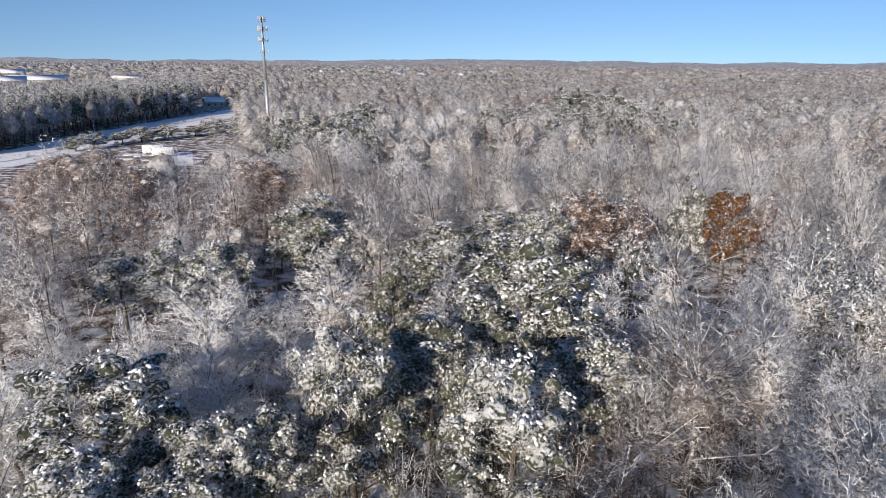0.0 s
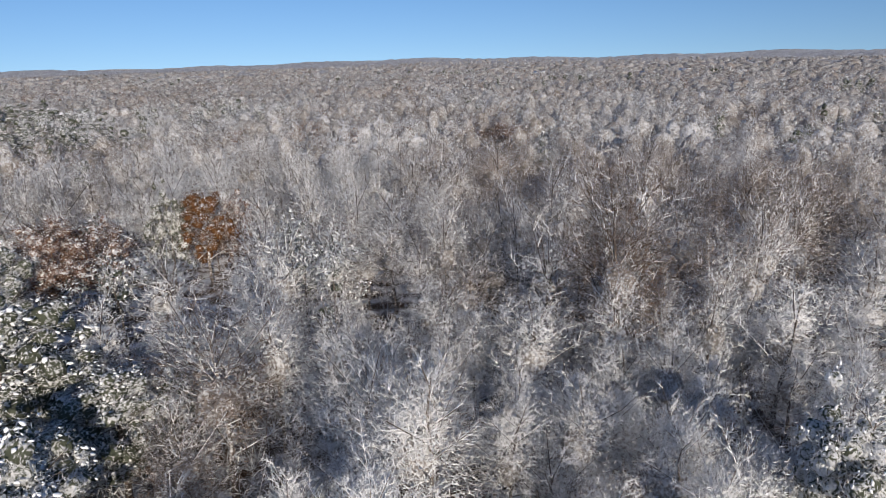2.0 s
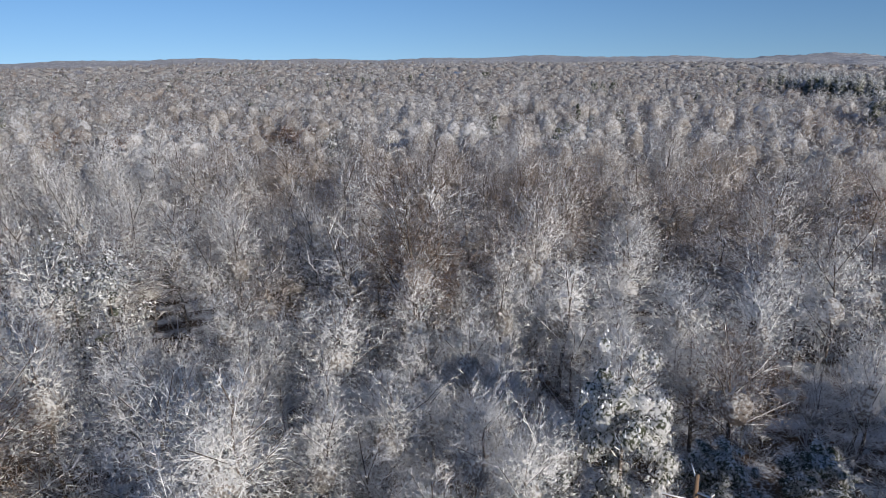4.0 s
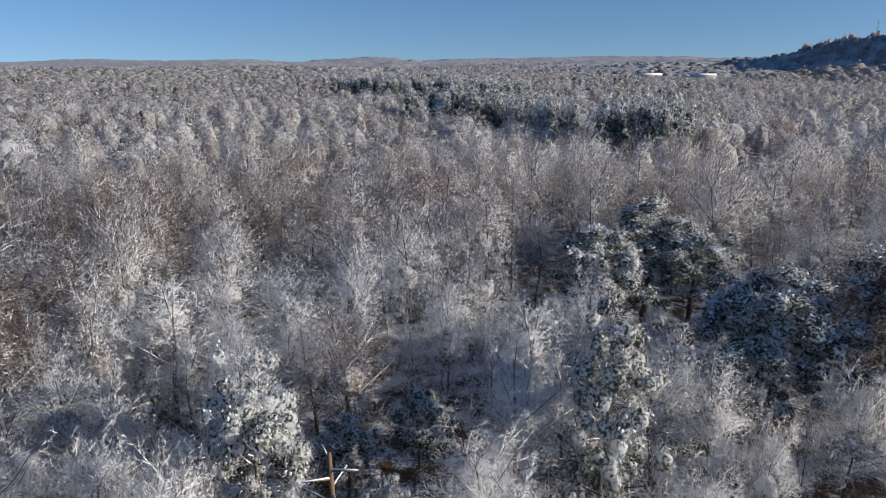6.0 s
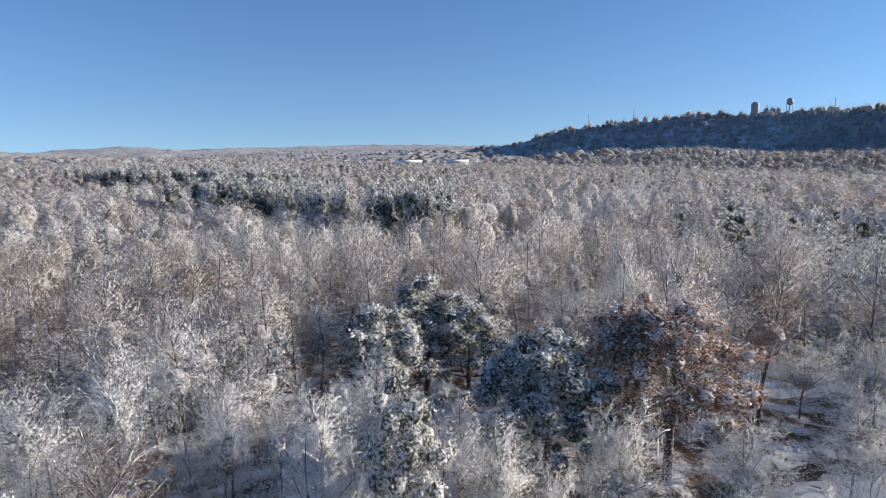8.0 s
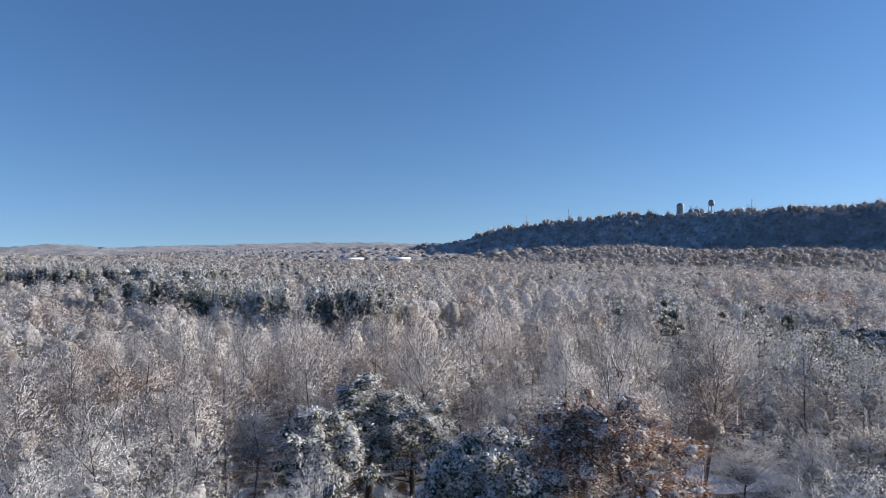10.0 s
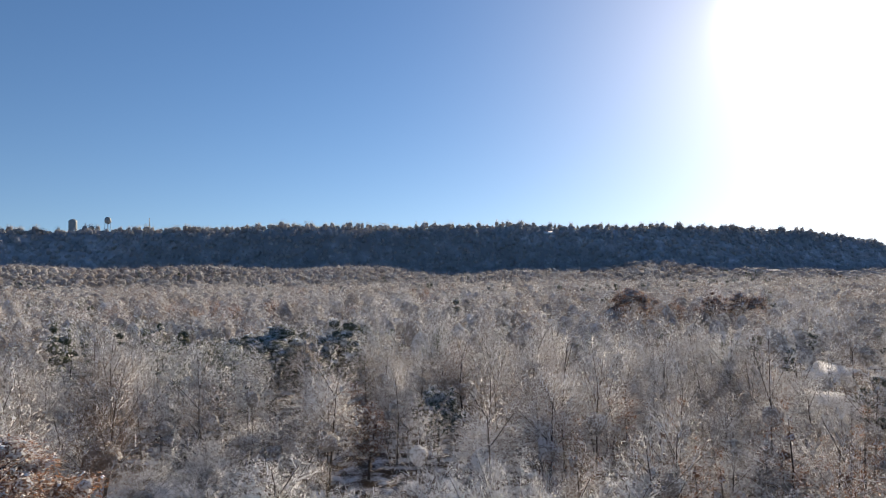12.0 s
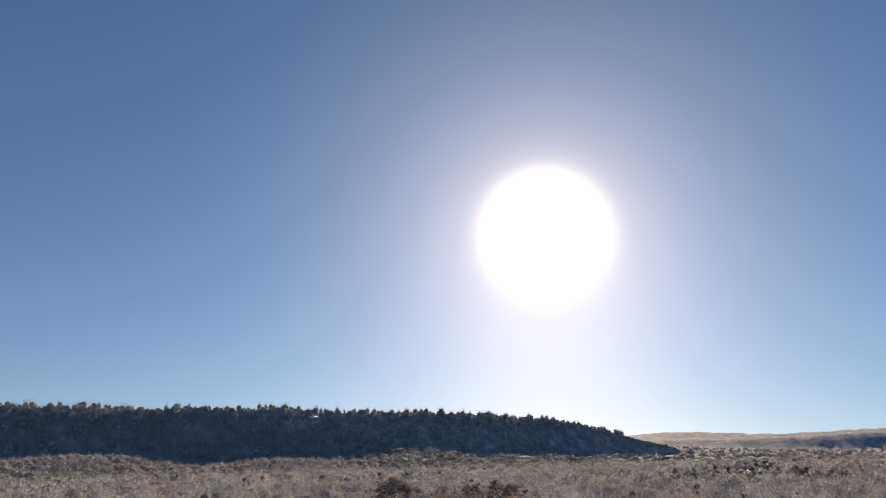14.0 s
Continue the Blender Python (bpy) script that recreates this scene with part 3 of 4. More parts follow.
BARE = dict(trunk=M_BARK, crown=M_TWIG, inner_crown=M_DEEP, snow_cover=M_SNOW)
BROWNISH = dict(trunk=M_BARK, crown=M_TWIG_B, inner_crown=M_MASS_B, snow_cover=M_SNOW)


def leafy_mats(m):
    return dict(trunk=M_BARK, inner_foliage={M_RUST: M_MASS_R, M_ORANGE: M_MASS_O}.get(m, M_MASS_G), foliage=m, snow_cover=M_SNOW)


L_BARE = "slender bare deciduous tree with frosted snowy twigs"
L_BROWN = "bare brown deciduous tree with thin snow on its twigs"
L_EVER = "green evergreen tree laden with clumps of snow"
L_OAK = "oak keeping rust-brown leaves under patches of snow"
KINDS = {
    "bare": [tree("bare_tree", bare_parts(10 + i, 12, 2.6 + 0.3 * (i % 4), base=0.1 + 0.05 * (i % 3), rise=0.70 - 0.12 * (i % 3)), BARE, L_BARE, "tree", "frosted bare trees") for i in range(7)],
    "slim": [tree("bare_tree", bare_parts(20 + i, 12, 2.7 + 0.35 * (i % 3), limbs=13, base=0.12, rise=0.7, wide=1.35, fuzz=4200), BARE, L_BARE, "tree", "frosted bare trees") for i in range(5)],
    "brown": [tree("bare_tree", bare_parts(30 + i, 12, 2.9, base=0.2, rise=0.8, snow=0.35, fuzz=5000), BROWNISH, L_BROWN, "tree", "brown bare trees") for i in range(2)],
    "round": [tree("bare_tree", bare_parts(40 + i, 9, 4.6, limbs=22, n2=8, n3=7, base=0.08, rise=0.5, wide=1.15, fuzz=8000), BARE, "low spreading bare tree thickly covered in frost", "tree", "spreading frosted trees") for i in range(2)],
    "ever": [tree("evergreen_tree", leafy_parts(50 + i, 15, 4.2, size=0.95, leaves=170, leaf=0.27, leaf_w=0.055, base=0.16, snow=11, dab=0.095, droop=0.35, clots=9, clumps=95, inner=0.6), leafy_mats(M_GREEN), L_EVER, "tree", "snow-laden evergreens") for i in range(4)],
    "ever_far": [tree("evergreen_tree", leafy_parts(55 + i, 15, 4.2, limbs=14, size=1.15, leaves=90, leaf=0.4, leaf_w=0.11, base=0.18, snow=7, dab=0.14, clots=4, clumps=60), leafy_mats(M_PINE), L_EVER, "tree", "snow-laden evergreens") for i in range(3)],
    "olive": [tree("evergreen_tree", leafy_parts(60 + i, 15, 4.2, size=0.95, leaves=180, leaf=0.27, leaf_w=0.055, base=0.12, snow=9, dab=0.085, droop=0.7, clots=4, clumps=95, inner=0.6), leafy_mats(M_OLIVE), "olive-green evergreen tree with drooping snowy foliage", "tree", "olive evergreens") for i in range(2)],
    "rust": [tree("oak_tree", leafy_parts(70 + i, 15, 4.3, size=1.0, rise=0.4, leaf=0.2, leaf_w=0.10, leaves=170, snow=9, dab=0.085, clots=1, inner=0.42, base=0.2, clumps=95), leafy_mats(M_RUST), L_OAK, "tree", "brown oaks") for i in range(2)],
    "orange": [tree("oak_tree", leafy_parts(80, 14, 3.8, size=0.95, rise=0.4, leaf=0.2, leaf_w=0.10, leaves=170, snow=2, dab=0.10, clots=1, inner=0.5, base=0.2, clumps=80), leafy_mats(M_ORANGE), "oak with bright orange-brown autumn leaves", "tree", "orange oaks")],
}
SIZE = dict(bare=(12, 3.0), slim=(12, 3.0), brown=(12, 2.9), round=(9, 4.6), ever=(15, 4.5), ever_far=(15, 4.4), olive=(15, 4.4), rust=(15, 4.4), orange=(14, 3.8))
used = {k: 0 for k in KINDS}
placed = []
rng = np.random.default_rng(5)


def plant(kind, x, y, h, r, turn=None):
    i = used[kind]
    used[kind] += 1
    src = KINDS[kind][i % len(KINDS[kind])]
    h0, r0 = SIZE[kind]
    turn = rng.uniform(0, 6.28) if turn is None else turn
    m = Matrix.LocRotScale((x, y, float(height(x, y)) - 0.05), Euler((0, 0, turn)), (r / r0, r / r0, h / h0))
    if i < len(KINDS[kind]):
        src.matrix_basis = m
    else:
        copy_thing(src, m)
    placed.append((x, y, r))


# heading, distance, height, crown radius
EVERGREENS = [(149.5, 109, 12, 4.6), (-175.6, 92, 12, 4.2), (143.6, 90, 14, 4.8), (139.6, 95, 15, 5), (141.5, 84, 13, 4.4), (27, 33, 12, 4.4), (34, 33, 12, 4.4), (22, 35, 11, 3.6), (24, 71, 14, 5), (28, 75, 13, 4.5), (20, 70, 13, 4.5), (12, 78, 15, 6.5), (0, 67, 16, 6), (-5, 83, 15, 6), (-9, 80, 14, 5),
              (-8, 51, 17, 6.2), (1, 43, 15, 4.6), (-15, 44, 15, 5.4), (-7, 34, 16, 4.6), (31, 40, 14, 5.5), (17, 36, 12, 3.3), (-94, 34, 7, 2.4), (-98, 41, 8, 2.6), (-90.5, 39, 7, 2.3),
              (-119, 73, 18, 7.4), (-123, 72, 17, 6.8), (-115, 67, 15, 5.6), (-130, 53, 15, 5.8), (-127, 58, 14, 4.4), (-20, 45, 13, 2.6)]
FAR_EVERGREENS = [(11.5, 188, 15, 6.5), (9, 194, 14, 6), (13.6, 200, 13, 5), (6.5, 233, 15, 7), (8, 215, 14, 6), (17.2, 246, 11, 5), (-11, 300, 16, 8), (-13, 306, 17, 8), (-15, 300, 17, 8), (-17, 304, 14, 7), (-4.7, 223, 14, 6), (-7.9, 265, 14, 6.5), (-10.5, 235, 13, 7), (-6.4, 240, 13, 5.5), (9.9, 176, 14, 6),
                  (-161.3, 128, 17, 7), (-166.4, 126, 18, 6), (-164, 134, 15, 5), (159.4, 139, 13, 5)]
SMALL_EVERGREENS = [(28.5, 246, 6, 4), (26.5, 252, 5.5, 4), (25, 256, 6, 4.5), (23, 262, 6, 4), (21, 270, 5, 4), (29.8, 240, 5, 3.5), (19.5, 262, 8, 4.5)]
OLIVES = [(-82, 34, 15, 3.8), (-21.6, 92, 14.5, 3.4), (9, 37, 16, 5.6), (-117, 36, 17.5, 5.0), (-3, 38, 13, 3.6), (5, 52, 14, 4.5)]
RUSTS = [(-27.2, 93, 13, 3.6), (-13, 84, 14.5, 5.4), (-16.5, 85, 15, 5.4), (16, 110, 15, 6), (-138, 60, 19, 7.2), (-141, 57, 18, 6.2), (-134, 66, 14, 4), (-99, 105, 13, 4.6), (26, 116, 16, 7), (29, 118, 17, 7.5), (32.5, 120, 16, 7), (-166.4, 100, 12, 4.9), (-169.4, 86, 12, 4.3), (167.5, 232, 19, 8), (161, 230, 19, 8), (158.8, 226, 18, 7), (164.2, 226, 16, 6), (-51, 183, 13, 7)]
ORANGES = [(-24.6, 90, 15, 4.3)]
ROUNDS = [(-151, 76, 8, 4), (-136.8, 47, 8, 3.8), (-147.6, 51, 9.5, 4.4), (-151.5, 41, 7, 6.0), (-125, 35, 7, 3.4), (-155, 60, 9, 5), (-156, 77, 10, 4.4), (-131, 40, 8, 2.6)]
for name, rows in (("ever", EVERGREENS), ("ever_far", FAR_EVERGREENS), ("ever_far", SMALL_EVERGREENS), ("olive", OLIVES), ("rust", RUSTS), ("orange", ORANGES), ("round", ROUNDS)):
    for az, dist, h, r in rows:
        plant(name, *polar(az, dist), h, r)
for az, dist, h, r in [(-148, 72, 17, 4.6), (-20, 38, 10, 3.4), (-24, 42, 9.5, 3.2), (-17, 33, 9, 3.0)]:
    plant("brown", *polar(az, dist), h, r)


def seen_side(x, y, wide=0.0):
    a = np.degrees(np.arctan2(-x, y))
    return ~((a > 42 + wide) & (a < 122 - wide))


def spots(spacing, r0, r1, seed, keep_all=False):
    g = np.random.default_rng(seed)
    n = int(2 * r1 / spacing) + 1
    a = (np.arange(n) - n / 2) * spacing
    x, y = np.meshgrid(a, a)
    x, y = x.ravel() + g.uniform(-0.45, 0.45, n * n) * spacing, y.ravel() + g.uniform(-0.45, 0.45, n * n) * spacing
    r = np.hypot(x, y)
    ok = (r >= r0) & (r < r1) & ~clear(x, y) & (keep_all | seen_side(x, y))
    return x[ok], y[ok], g


# single trees round the hovering point
named = len(placed)
x, y, g = spots(4.4, 13, 57, 7)
for px, py in zip(x, y):
    if any(math.hypot(px - a, py - b) < (0.62 * c + 1.2 if i >= named else 0.8 * c + 1.6) for i, (a, b, c) in enumerate(placed)):
        continue
    if any(line_gap(px, py, [(a, b), (a * (1 - 6 / math.hypot(a, b)), b * (1 - 6 / math.hypot(a, b)))]) < 0.7 * c + 1.0 for a, b, c in placed[:named]):
        continue
    u = g.uniform()
    h = g.uniform(8.5, 13.5)
    plant("brown" if u < 0.04 and math.hypot(px, py) > 38 else ("bare" if math.hypot(px, py) < 40 else "slim"), px, py, h, h * g.uniform(0.22, 0.31))


# ---- woods beyond, too many to count ----
def scatter(name, label, variants, x, y, g, hs, rs, mats, h0, r0):
    """One joined mesh a part for woods."""
    which = g.integers(0, len(variants), len(x))
    h, r = g.uniform(*hs, len(x)), g.uniform(*rs, len(x))
    turn, z = g.uniform(0, 6.28, len(x)), height(x, y) - 0.1
    for key in list(variants[0]):
        vs, fs, ns, o = [], [], [], 0
        for k, var in enumerate(variants):
            v, f, *n = var[key]
            sel = which == k
            if not sel.any():
                continue
            c, s = np.cos(turn[sel])[:, None], np.sin(turn[sel])[:, None]
            rr, hh = (r[sel] / r0)[:, None], (h[sel] / h0)[:, None]
            w = np.stack([(v[:, 0] * c - v[:, 1] * s) * rr + x[sel][:, None], (v[:, 0] * s + v[:, 1] * c) * rr + y[sel][:, None], v[:, 2] * hh + z[sel][:, None]], 2)
            m = sel.sum()
            vs.append(w.reshape(-1, 3))
            if n:
                q = n[0]
                ns.append(np.stack([q[:, 0] * c - q[:, 1] * s, q[:, 0] * s + q[:, 1] * c, np.broadcast_to(q[:, 2], (m, len(q)))], 2).reshape(-1, 3))
            fs.append((f[None] + (np.arange(m) * len(v))[:, None, None] + o).reshape(-1, 3))
            o += m * len(v)
        if vs:
            tagged(new(name + "_" + key, mesh_from(name, np.vstack(vs), np.vstack(fs), mats[key], key == "core" or bool(ns), np.vstack(ns) if ns else None)), label, "woods", kind="stuff")


def wood_branches(seed, r=3.6, h=12.0, count=2900):
    """A bushy bare tree for woods, light enough to stand in hundreds."""
    rng = np.random.default_rng(seed)
    base = rng.uniform(0.12, 0.3)
    trunk, p, d, l = frame_of_tree(rng, h * 0.96, r * 0.86, 9, base, rng.uniform(0.2, 0.7), 0.5)
    p2, d2, l2 = grow(rng, p, d, l, 5, 0.25, 1.0, 0.8, 0.50, 0.12)
    p3, d3, l3 = grow(rng, p2, d2, l2, 4, 0.15, 1.0, 0.9, 0.58, 0.02)
    wood = join([tubes(trunk[None, [0, 2, 4]], np.array([[0.13, 0.09, 0.03]]), 4), limb_tubes(p, d, l, 0.05 * (l / l.max()), np.full(len(l), 0.02), 0.0, 3)])
    pick = rng.uniform(size=len(p2)) < 0.6
    cap = spikes(p2[pick], d2[pick], l2[pick], 0.035)
    mid, radii = (0, 0, h * 0.5), (r, r, h * 0.5)
    swell, z0 = swelling(rng), h * base * 0.7
    crown = shaded(rng, join([slips(rng, p2, d2, l2, 0.045), slips(rng, p3, d3, l3, 0.036), dome(rng, r, z0, h, count, 0.38, 0.060, swell, 0.35)]), mid, radii, 0.3, 0.45, 1.5)
    return {"wood": wood, "core": heart(swell, r, z0 + 1.5, h - 2.0, 0.28, finer(ICO_V, ICO_F)), "snow_cover": cap, "crown": crown}


def core(rng, r, z0, z1, size=1.0, solid=(ICO_V, ICO_F)):
    """A dense clump in a crown, uneven."""
    j = rng.uniform(0.7, 1.25, (len(solid[0]), 1))
    return solid[0] * j * np.array([r, r, (z1 - z0) / 2]) * size + np.array([0, 0, (z0 + z1) / 2]), solid[1]


def wood_tree(seed, n, length, width, stem=True, k=0.72, solid=(ICO_V, ICO_F)):
    """A rounded bare tree 12 m high and 4 m in radius, for woods, with n shoots in all."""
    rng = np.random.default_rng(seed)
    swell, z0 = swelling(rng), rng.uniform(1.0, 3.0)
    out = {"core": heart(swell, 3.7, z0, 11.6, k, solid), "crown": shaded(rng, dome(rng, 3.8, z0, 12.0, n, length, width, swell, 0.45), (0, 0, 5.0), (3.7, 3.7, 5.5), 0.3, 0.4, 1.3)}
    if stem:
        out["wood"] = spikes(np.zeros((1, 3)), np.array([[0, 0, 1.0]]), 9.0, 0.15)
    return out


def mid_leafy(seed, limbs, per, leaves, leaf, snow, dab, size=1.3, rise=0.25, lobes=3, thick=0.85):
    parts = leafy_parts(seed, 14, 4.0, limbs, per, size, leaves, leaf, leaf * 0.4, 0.25, rise, snow, dab, far=True)
    rng = np.random.default_rng(seed)
    cores = []
    for k in range(lobes):
        u = (k + 0.5) / lobes
        a = rng.uniform(0, 6.28)
        v, f = core(rng, 3.3 * (1.1 - 0.55 * u), 0, 3.2, thick)
        cores.append((v + [math.cos(a) * 1.2 * (1 - u), math.sin(a) * 1.2 * (1 - u), 4.6 + 6.0 * u], f))
    parts["core"] = join(cores)
    return parts


def pinewood(x, y):
    """Where evergreens stand in belts."""
    r, a = np.hypot(x, y), np.degrees(np.arctan2(-x, y))
    belt = (a > 18) & (a < 60) & (r > 225) & (r < 420)
    belt |= (np.abs(a + 14) < 5) & (np.abs(r - 250) < 30)
    belt |= (np.abs(a - 10.5) < 5) & (np.abs(r - 190) < 30)
    return belt


def species(x, y, g):
    v = np.array([noise.noise((a * 0.011, b * 0.011, 3.0)) for a, b in zip(x, y)]) + g.normal(0, 0.25, len(x))
    pine = pinewood(x, y) | (v > 0.62)
    oak = ~pine & (v < -0.72)
    return pine, oak


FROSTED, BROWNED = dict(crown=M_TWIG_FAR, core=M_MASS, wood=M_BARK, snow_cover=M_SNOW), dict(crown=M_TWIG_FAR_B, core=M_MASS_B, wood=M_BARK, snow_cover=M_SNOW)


def woods(name, x, y, g, bare, pine, oak, hs=(9, 14.5), rs=(2.6, 4.2), deep=False):
    p, o = species(x, y, g)
    b = ~p & ~o
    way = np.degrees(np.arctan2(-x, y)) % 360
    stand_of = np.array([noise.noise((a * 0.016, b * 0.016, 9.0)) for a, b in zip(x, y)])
    # towards the sun a fixed brown share sets the backlit tone by tree colour
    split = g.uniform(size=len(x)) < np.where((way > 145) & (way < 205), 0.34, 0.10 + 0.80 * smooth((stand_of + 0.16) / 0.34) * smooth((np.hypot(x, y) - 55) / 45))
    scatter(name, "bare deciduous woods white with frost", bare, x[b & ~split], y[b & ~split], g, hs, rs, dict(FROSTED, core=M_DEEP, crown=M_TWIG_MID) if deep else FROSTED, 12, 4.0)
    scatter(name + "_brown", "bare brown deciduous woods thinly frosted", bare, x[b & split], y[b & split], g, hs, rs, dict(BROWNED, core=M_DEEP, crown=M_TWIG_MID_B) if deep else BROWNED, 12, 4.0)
    scatter("evergreen_" + name, "evergreen trees among the woods under clumps of snow", pine, x[p], y[p], g, (11, 16), (3.2, 5.0), dict(leafy_mats(M_PINE), core=M_MASS_G), 14, 4.6)
    scatter("oak_" + name, "rust-brown oaks among the woods", oak, x[o], y[o], g, (10, 14), (3.0, 4.6), dict(leafy_mats(M_RUST), core=M_MASS_R), 14, 4.6)


x, y, g = spots(5.9, 57, 135, 11)


def in_sight(x, y, wide):
    """Leaves the named trees and a strip before them open."""
    free = np.ones(len(x), bool)
    for a, b, c in placed[:named]:
        dist = math.hypot(a, b)
        k = 1 - (15 if dist < 100 else 8) / dist
        free &= line_gap(x, y, [(a, b), (a * k, b * k)]) > wide * c + 1.5
    return x[free], y[free]


x, y = in_sight(x, y, 0.75)
away = np.array([min(math.hypot(a - b, c - d) - 0.85 * e for b, d, e in placed) > 2.0 for a, c in zip(x, y)])
woods("woods", x[away], y[away], g, [wood_branches(100 + i) for i in range(10)], [mid_leafy(110 + i, 12, 2, 60, 0.42, 12, 0.18, 1.2, thick=0.28) for i in range(3)], [mid_leafy(120 + i, 13, 2, 44, 0.36, 3, 0.16, 1.2, 0.4, thick=0.3) for i in range(3)], (8, 17), (3.4, 5.8), True)
x, y, g = spots(7.4, 135, 320, 12)
x, y = in_sight(x, y, 0.7)
woods("mid_woods", x, y, g, [wood_tree(130 + i, 430, 0.70, 0.135, True, 0.52, finer(ICO_V, ICO_F)) for i in range(8)], [mid_leafy(140 + i, 8, 2, 26, 0.62, 11, 0.26, 1.5, thick=0.6) for i in range(4)], [mid_leafy(150 + i, 8, 2, 24, 0.6, 2, 0.3, 1.5, thick=0.5) for i in range(3)], (8, 16), (3.6, 6.2), True)
x, y, g = spots(5.0, 225, 420, 31)
head, gap = np.degrees(np.arctan2(-x, y)), line_gap(x, y, ROAD)
behind = (head > 19) & (head < 46) & (gap > 14) & (gap < 52)
scatter("roadside_woods", "tall mixed woods along the far side of the road", [mid_leafy(260 + i, 9, 2, 30, 0.6, 8, 0.24, 1.5, thick=0.7) for i in range(3)], x[behind][::2], y[behind][::2], g, (14, 19), (3.6, 5.4), dict(leafy_mats(M_PINE), core=M_MASS_G), 14, 4.6)
scatter("roadside_woods_bare", "tall bare brown trees along the far side of the road", [wood_tree(270 + i, 300, 0.7, 0.13, True, 0.5, finer(ICO_V, ICO_F)) for i in range(4)], x[behind][1::2], y[behind][1::2], g, (13, 18), (3.4, 5.0), dict(BROWNED, core=M_DEEP, crown=M_TWIG_MID_B), 12, 4.0)
x, y, g = spots(8.4, 320, 560, 13)
woods("outer_woods", x, y, g, [wood_tree(160 + i, 90, 1.05, 0.28, False, 0.62) for i in range(8)], [mid_leafy(170 + i, 5, 1, 9, 1.1, 7, 0.42, 1.9, lobes=3, thick=0.7) for i in range(4)], [mid_leafy(175, 5, 1, 9, 1.1, 1, 0.45, 1.9, lobes=2)], (8.5, 15), (4.2, 6.8))
x, y, g = spots(10.0, 560, 900, 23)
woods("far_woods", x, y, g, [wood_tree(163 + i, 44, 1.35, 0.42, False, 0.68) for i in range(8)], [mid_leafy(172 + i, 4, 1, 5, 1.6, 4, 0.5, 2.0, lobes=2) for i in range(4)], [mid_leafy(177, 4, 1, 4, 1.6, 1, 0.5, 2.0, lobes=2)], (9, 15), (5.0, 7.4))
x, y, g = spots(8.6, 900, 1400, 14)
run, tall = ridge_run(x, y)
slope = (run > -0.1) & (run < 1.02) & (tall > 0.62)
thin = ~slope & (g.uniform(size=len(x)) < 0.2)
few = slope & (g.uniform(size=len(x)) < 0.9)
scatter("slope_woods", "bare woods on the steep shaded slope of the ridge", [wood_tree(220 + i, 24, 1.5, 0.45, False, 0.8) for i in range(6)], x[few], y[few], g, (12, 16.5), (4.0, 6.5), dict(crown=M_RIDGE, core=M_RIDGE), 12, 4.0)


def slope_canopy():
    """The closed canopy of the slope, crown against crown, uneven."""
    s, n = np.meshgrid(np.arange(-1150, 1151, 6.0), np.arange(872, 1090, 6.0))
    j = np.random.default_rng(31)
    s, n = s + j.uniform(-1.8, 1.8, s.shape), n + j.uniform(-1.8, 1.8, n.shape)
    px, py = n * RN[0] - s * RS[0], n * RN[1] - s * RS[1]
    run, tall = ridge_run(px, py)
    rise = smooth((run + 0.25) / 0.3) * smooth((1.2 - run) / 0.25) * smooth(tall / 0.1)
    z = height(px, py) + rise * (8.0 + j.uniform(-1.5, 1.5, s.shape)) - 0.5
    rows, cols = s.shape
    i = np.arange(rows * cols).reshape(rows, cols)
    a, b, c, d = i[:-1, :-1].ravel(), i[:-1, 1:].ravel(), i[1:, 1:].ravel(), i[1:, :-1].ravel()
    v = np.column_stack([px.ravel(), py.ravel(), z.ravel()])
    f = np.vstack([np.column_stack([a, b, c]), np.column_stack([a, c, d])])
    tagged(new("slope_canopy", mesh_from("slope_canopy", v, f, M_RIDGE, True)), "closed bare canopy of the shaded ridge slope", "woods", kind="stuff")


slope_canopy()
x, y = x[thin], y[thin]
woods("ridge_woods", x, y, g, [wood_tree(180 + i, 14, 1.8, 0.6, False, 0.85) for i in range(6)], [mid_leafy(185 + i, 3, 1, 3, 2.4, 2, 0.7, 2.2, lobes=1) for i in range(2)], [mid_leafy(188, 3, 1, 3, 2.2, 1, 0.6, 2.0, lobes=1)], (8, 15), (8.0, 12.5))
x, y, g = spots(24.0, 1400, 2050, 15)
woods("horizon_woods", x, y, g, [wood_tree(190 + i, 6, 2.2, 0.8, False, 0.85, (OCT_V, OCT_F)) for i in range(5)], [mid_leafy(195, 3, 1, 3, 3.0, 1, 0.8, 2.4, lobes=2)], [mid_leafy(198, 3, 1, 3, 2.8, 1, 0.8, 2.2, lobes=2)], (10, 15), (5.0, 8.5))


def far_canopy():
    """The closed canopy of the distant woods as one uneven sheet to the horizon."""
    j = np.random.default_rng(32)
    r, a = np.meshgrid(1020 * 1.02 ** np.arange(77), np.radians(np.arange(0, 360, 0.36)), indexing="ij")
    a = a + np.radians(j.uniform(-0.12, 0.12, a.shape))
    r = r * (1 + j.uniform(-0.006, 0.006, r.shape))
    px, py = -np.sin(a) * r, np.cos(a) * r
    z = height(px, py) + smooth((r - 1015) / 60) * (8.5 + j.uniform(-2.2, 2.2, r.shape) * np.clip(r / 2000, 0.8, 1.6)) - 0.4
    rows, cols = r.shape
    i = np.arange(rows * cols).reshape(rows, cols)
    p, q = i[:-1], i[1:]
    p2, q2 = np.roll(p, -1, 1), np.roll(q, -1, 1)
    f = np.vstack([np.column_stack([p.ravel(), p2.ravel(), q2.ravel()]), np.column_stack([p.ravel(), q2.ravel(), q.ravel()])])
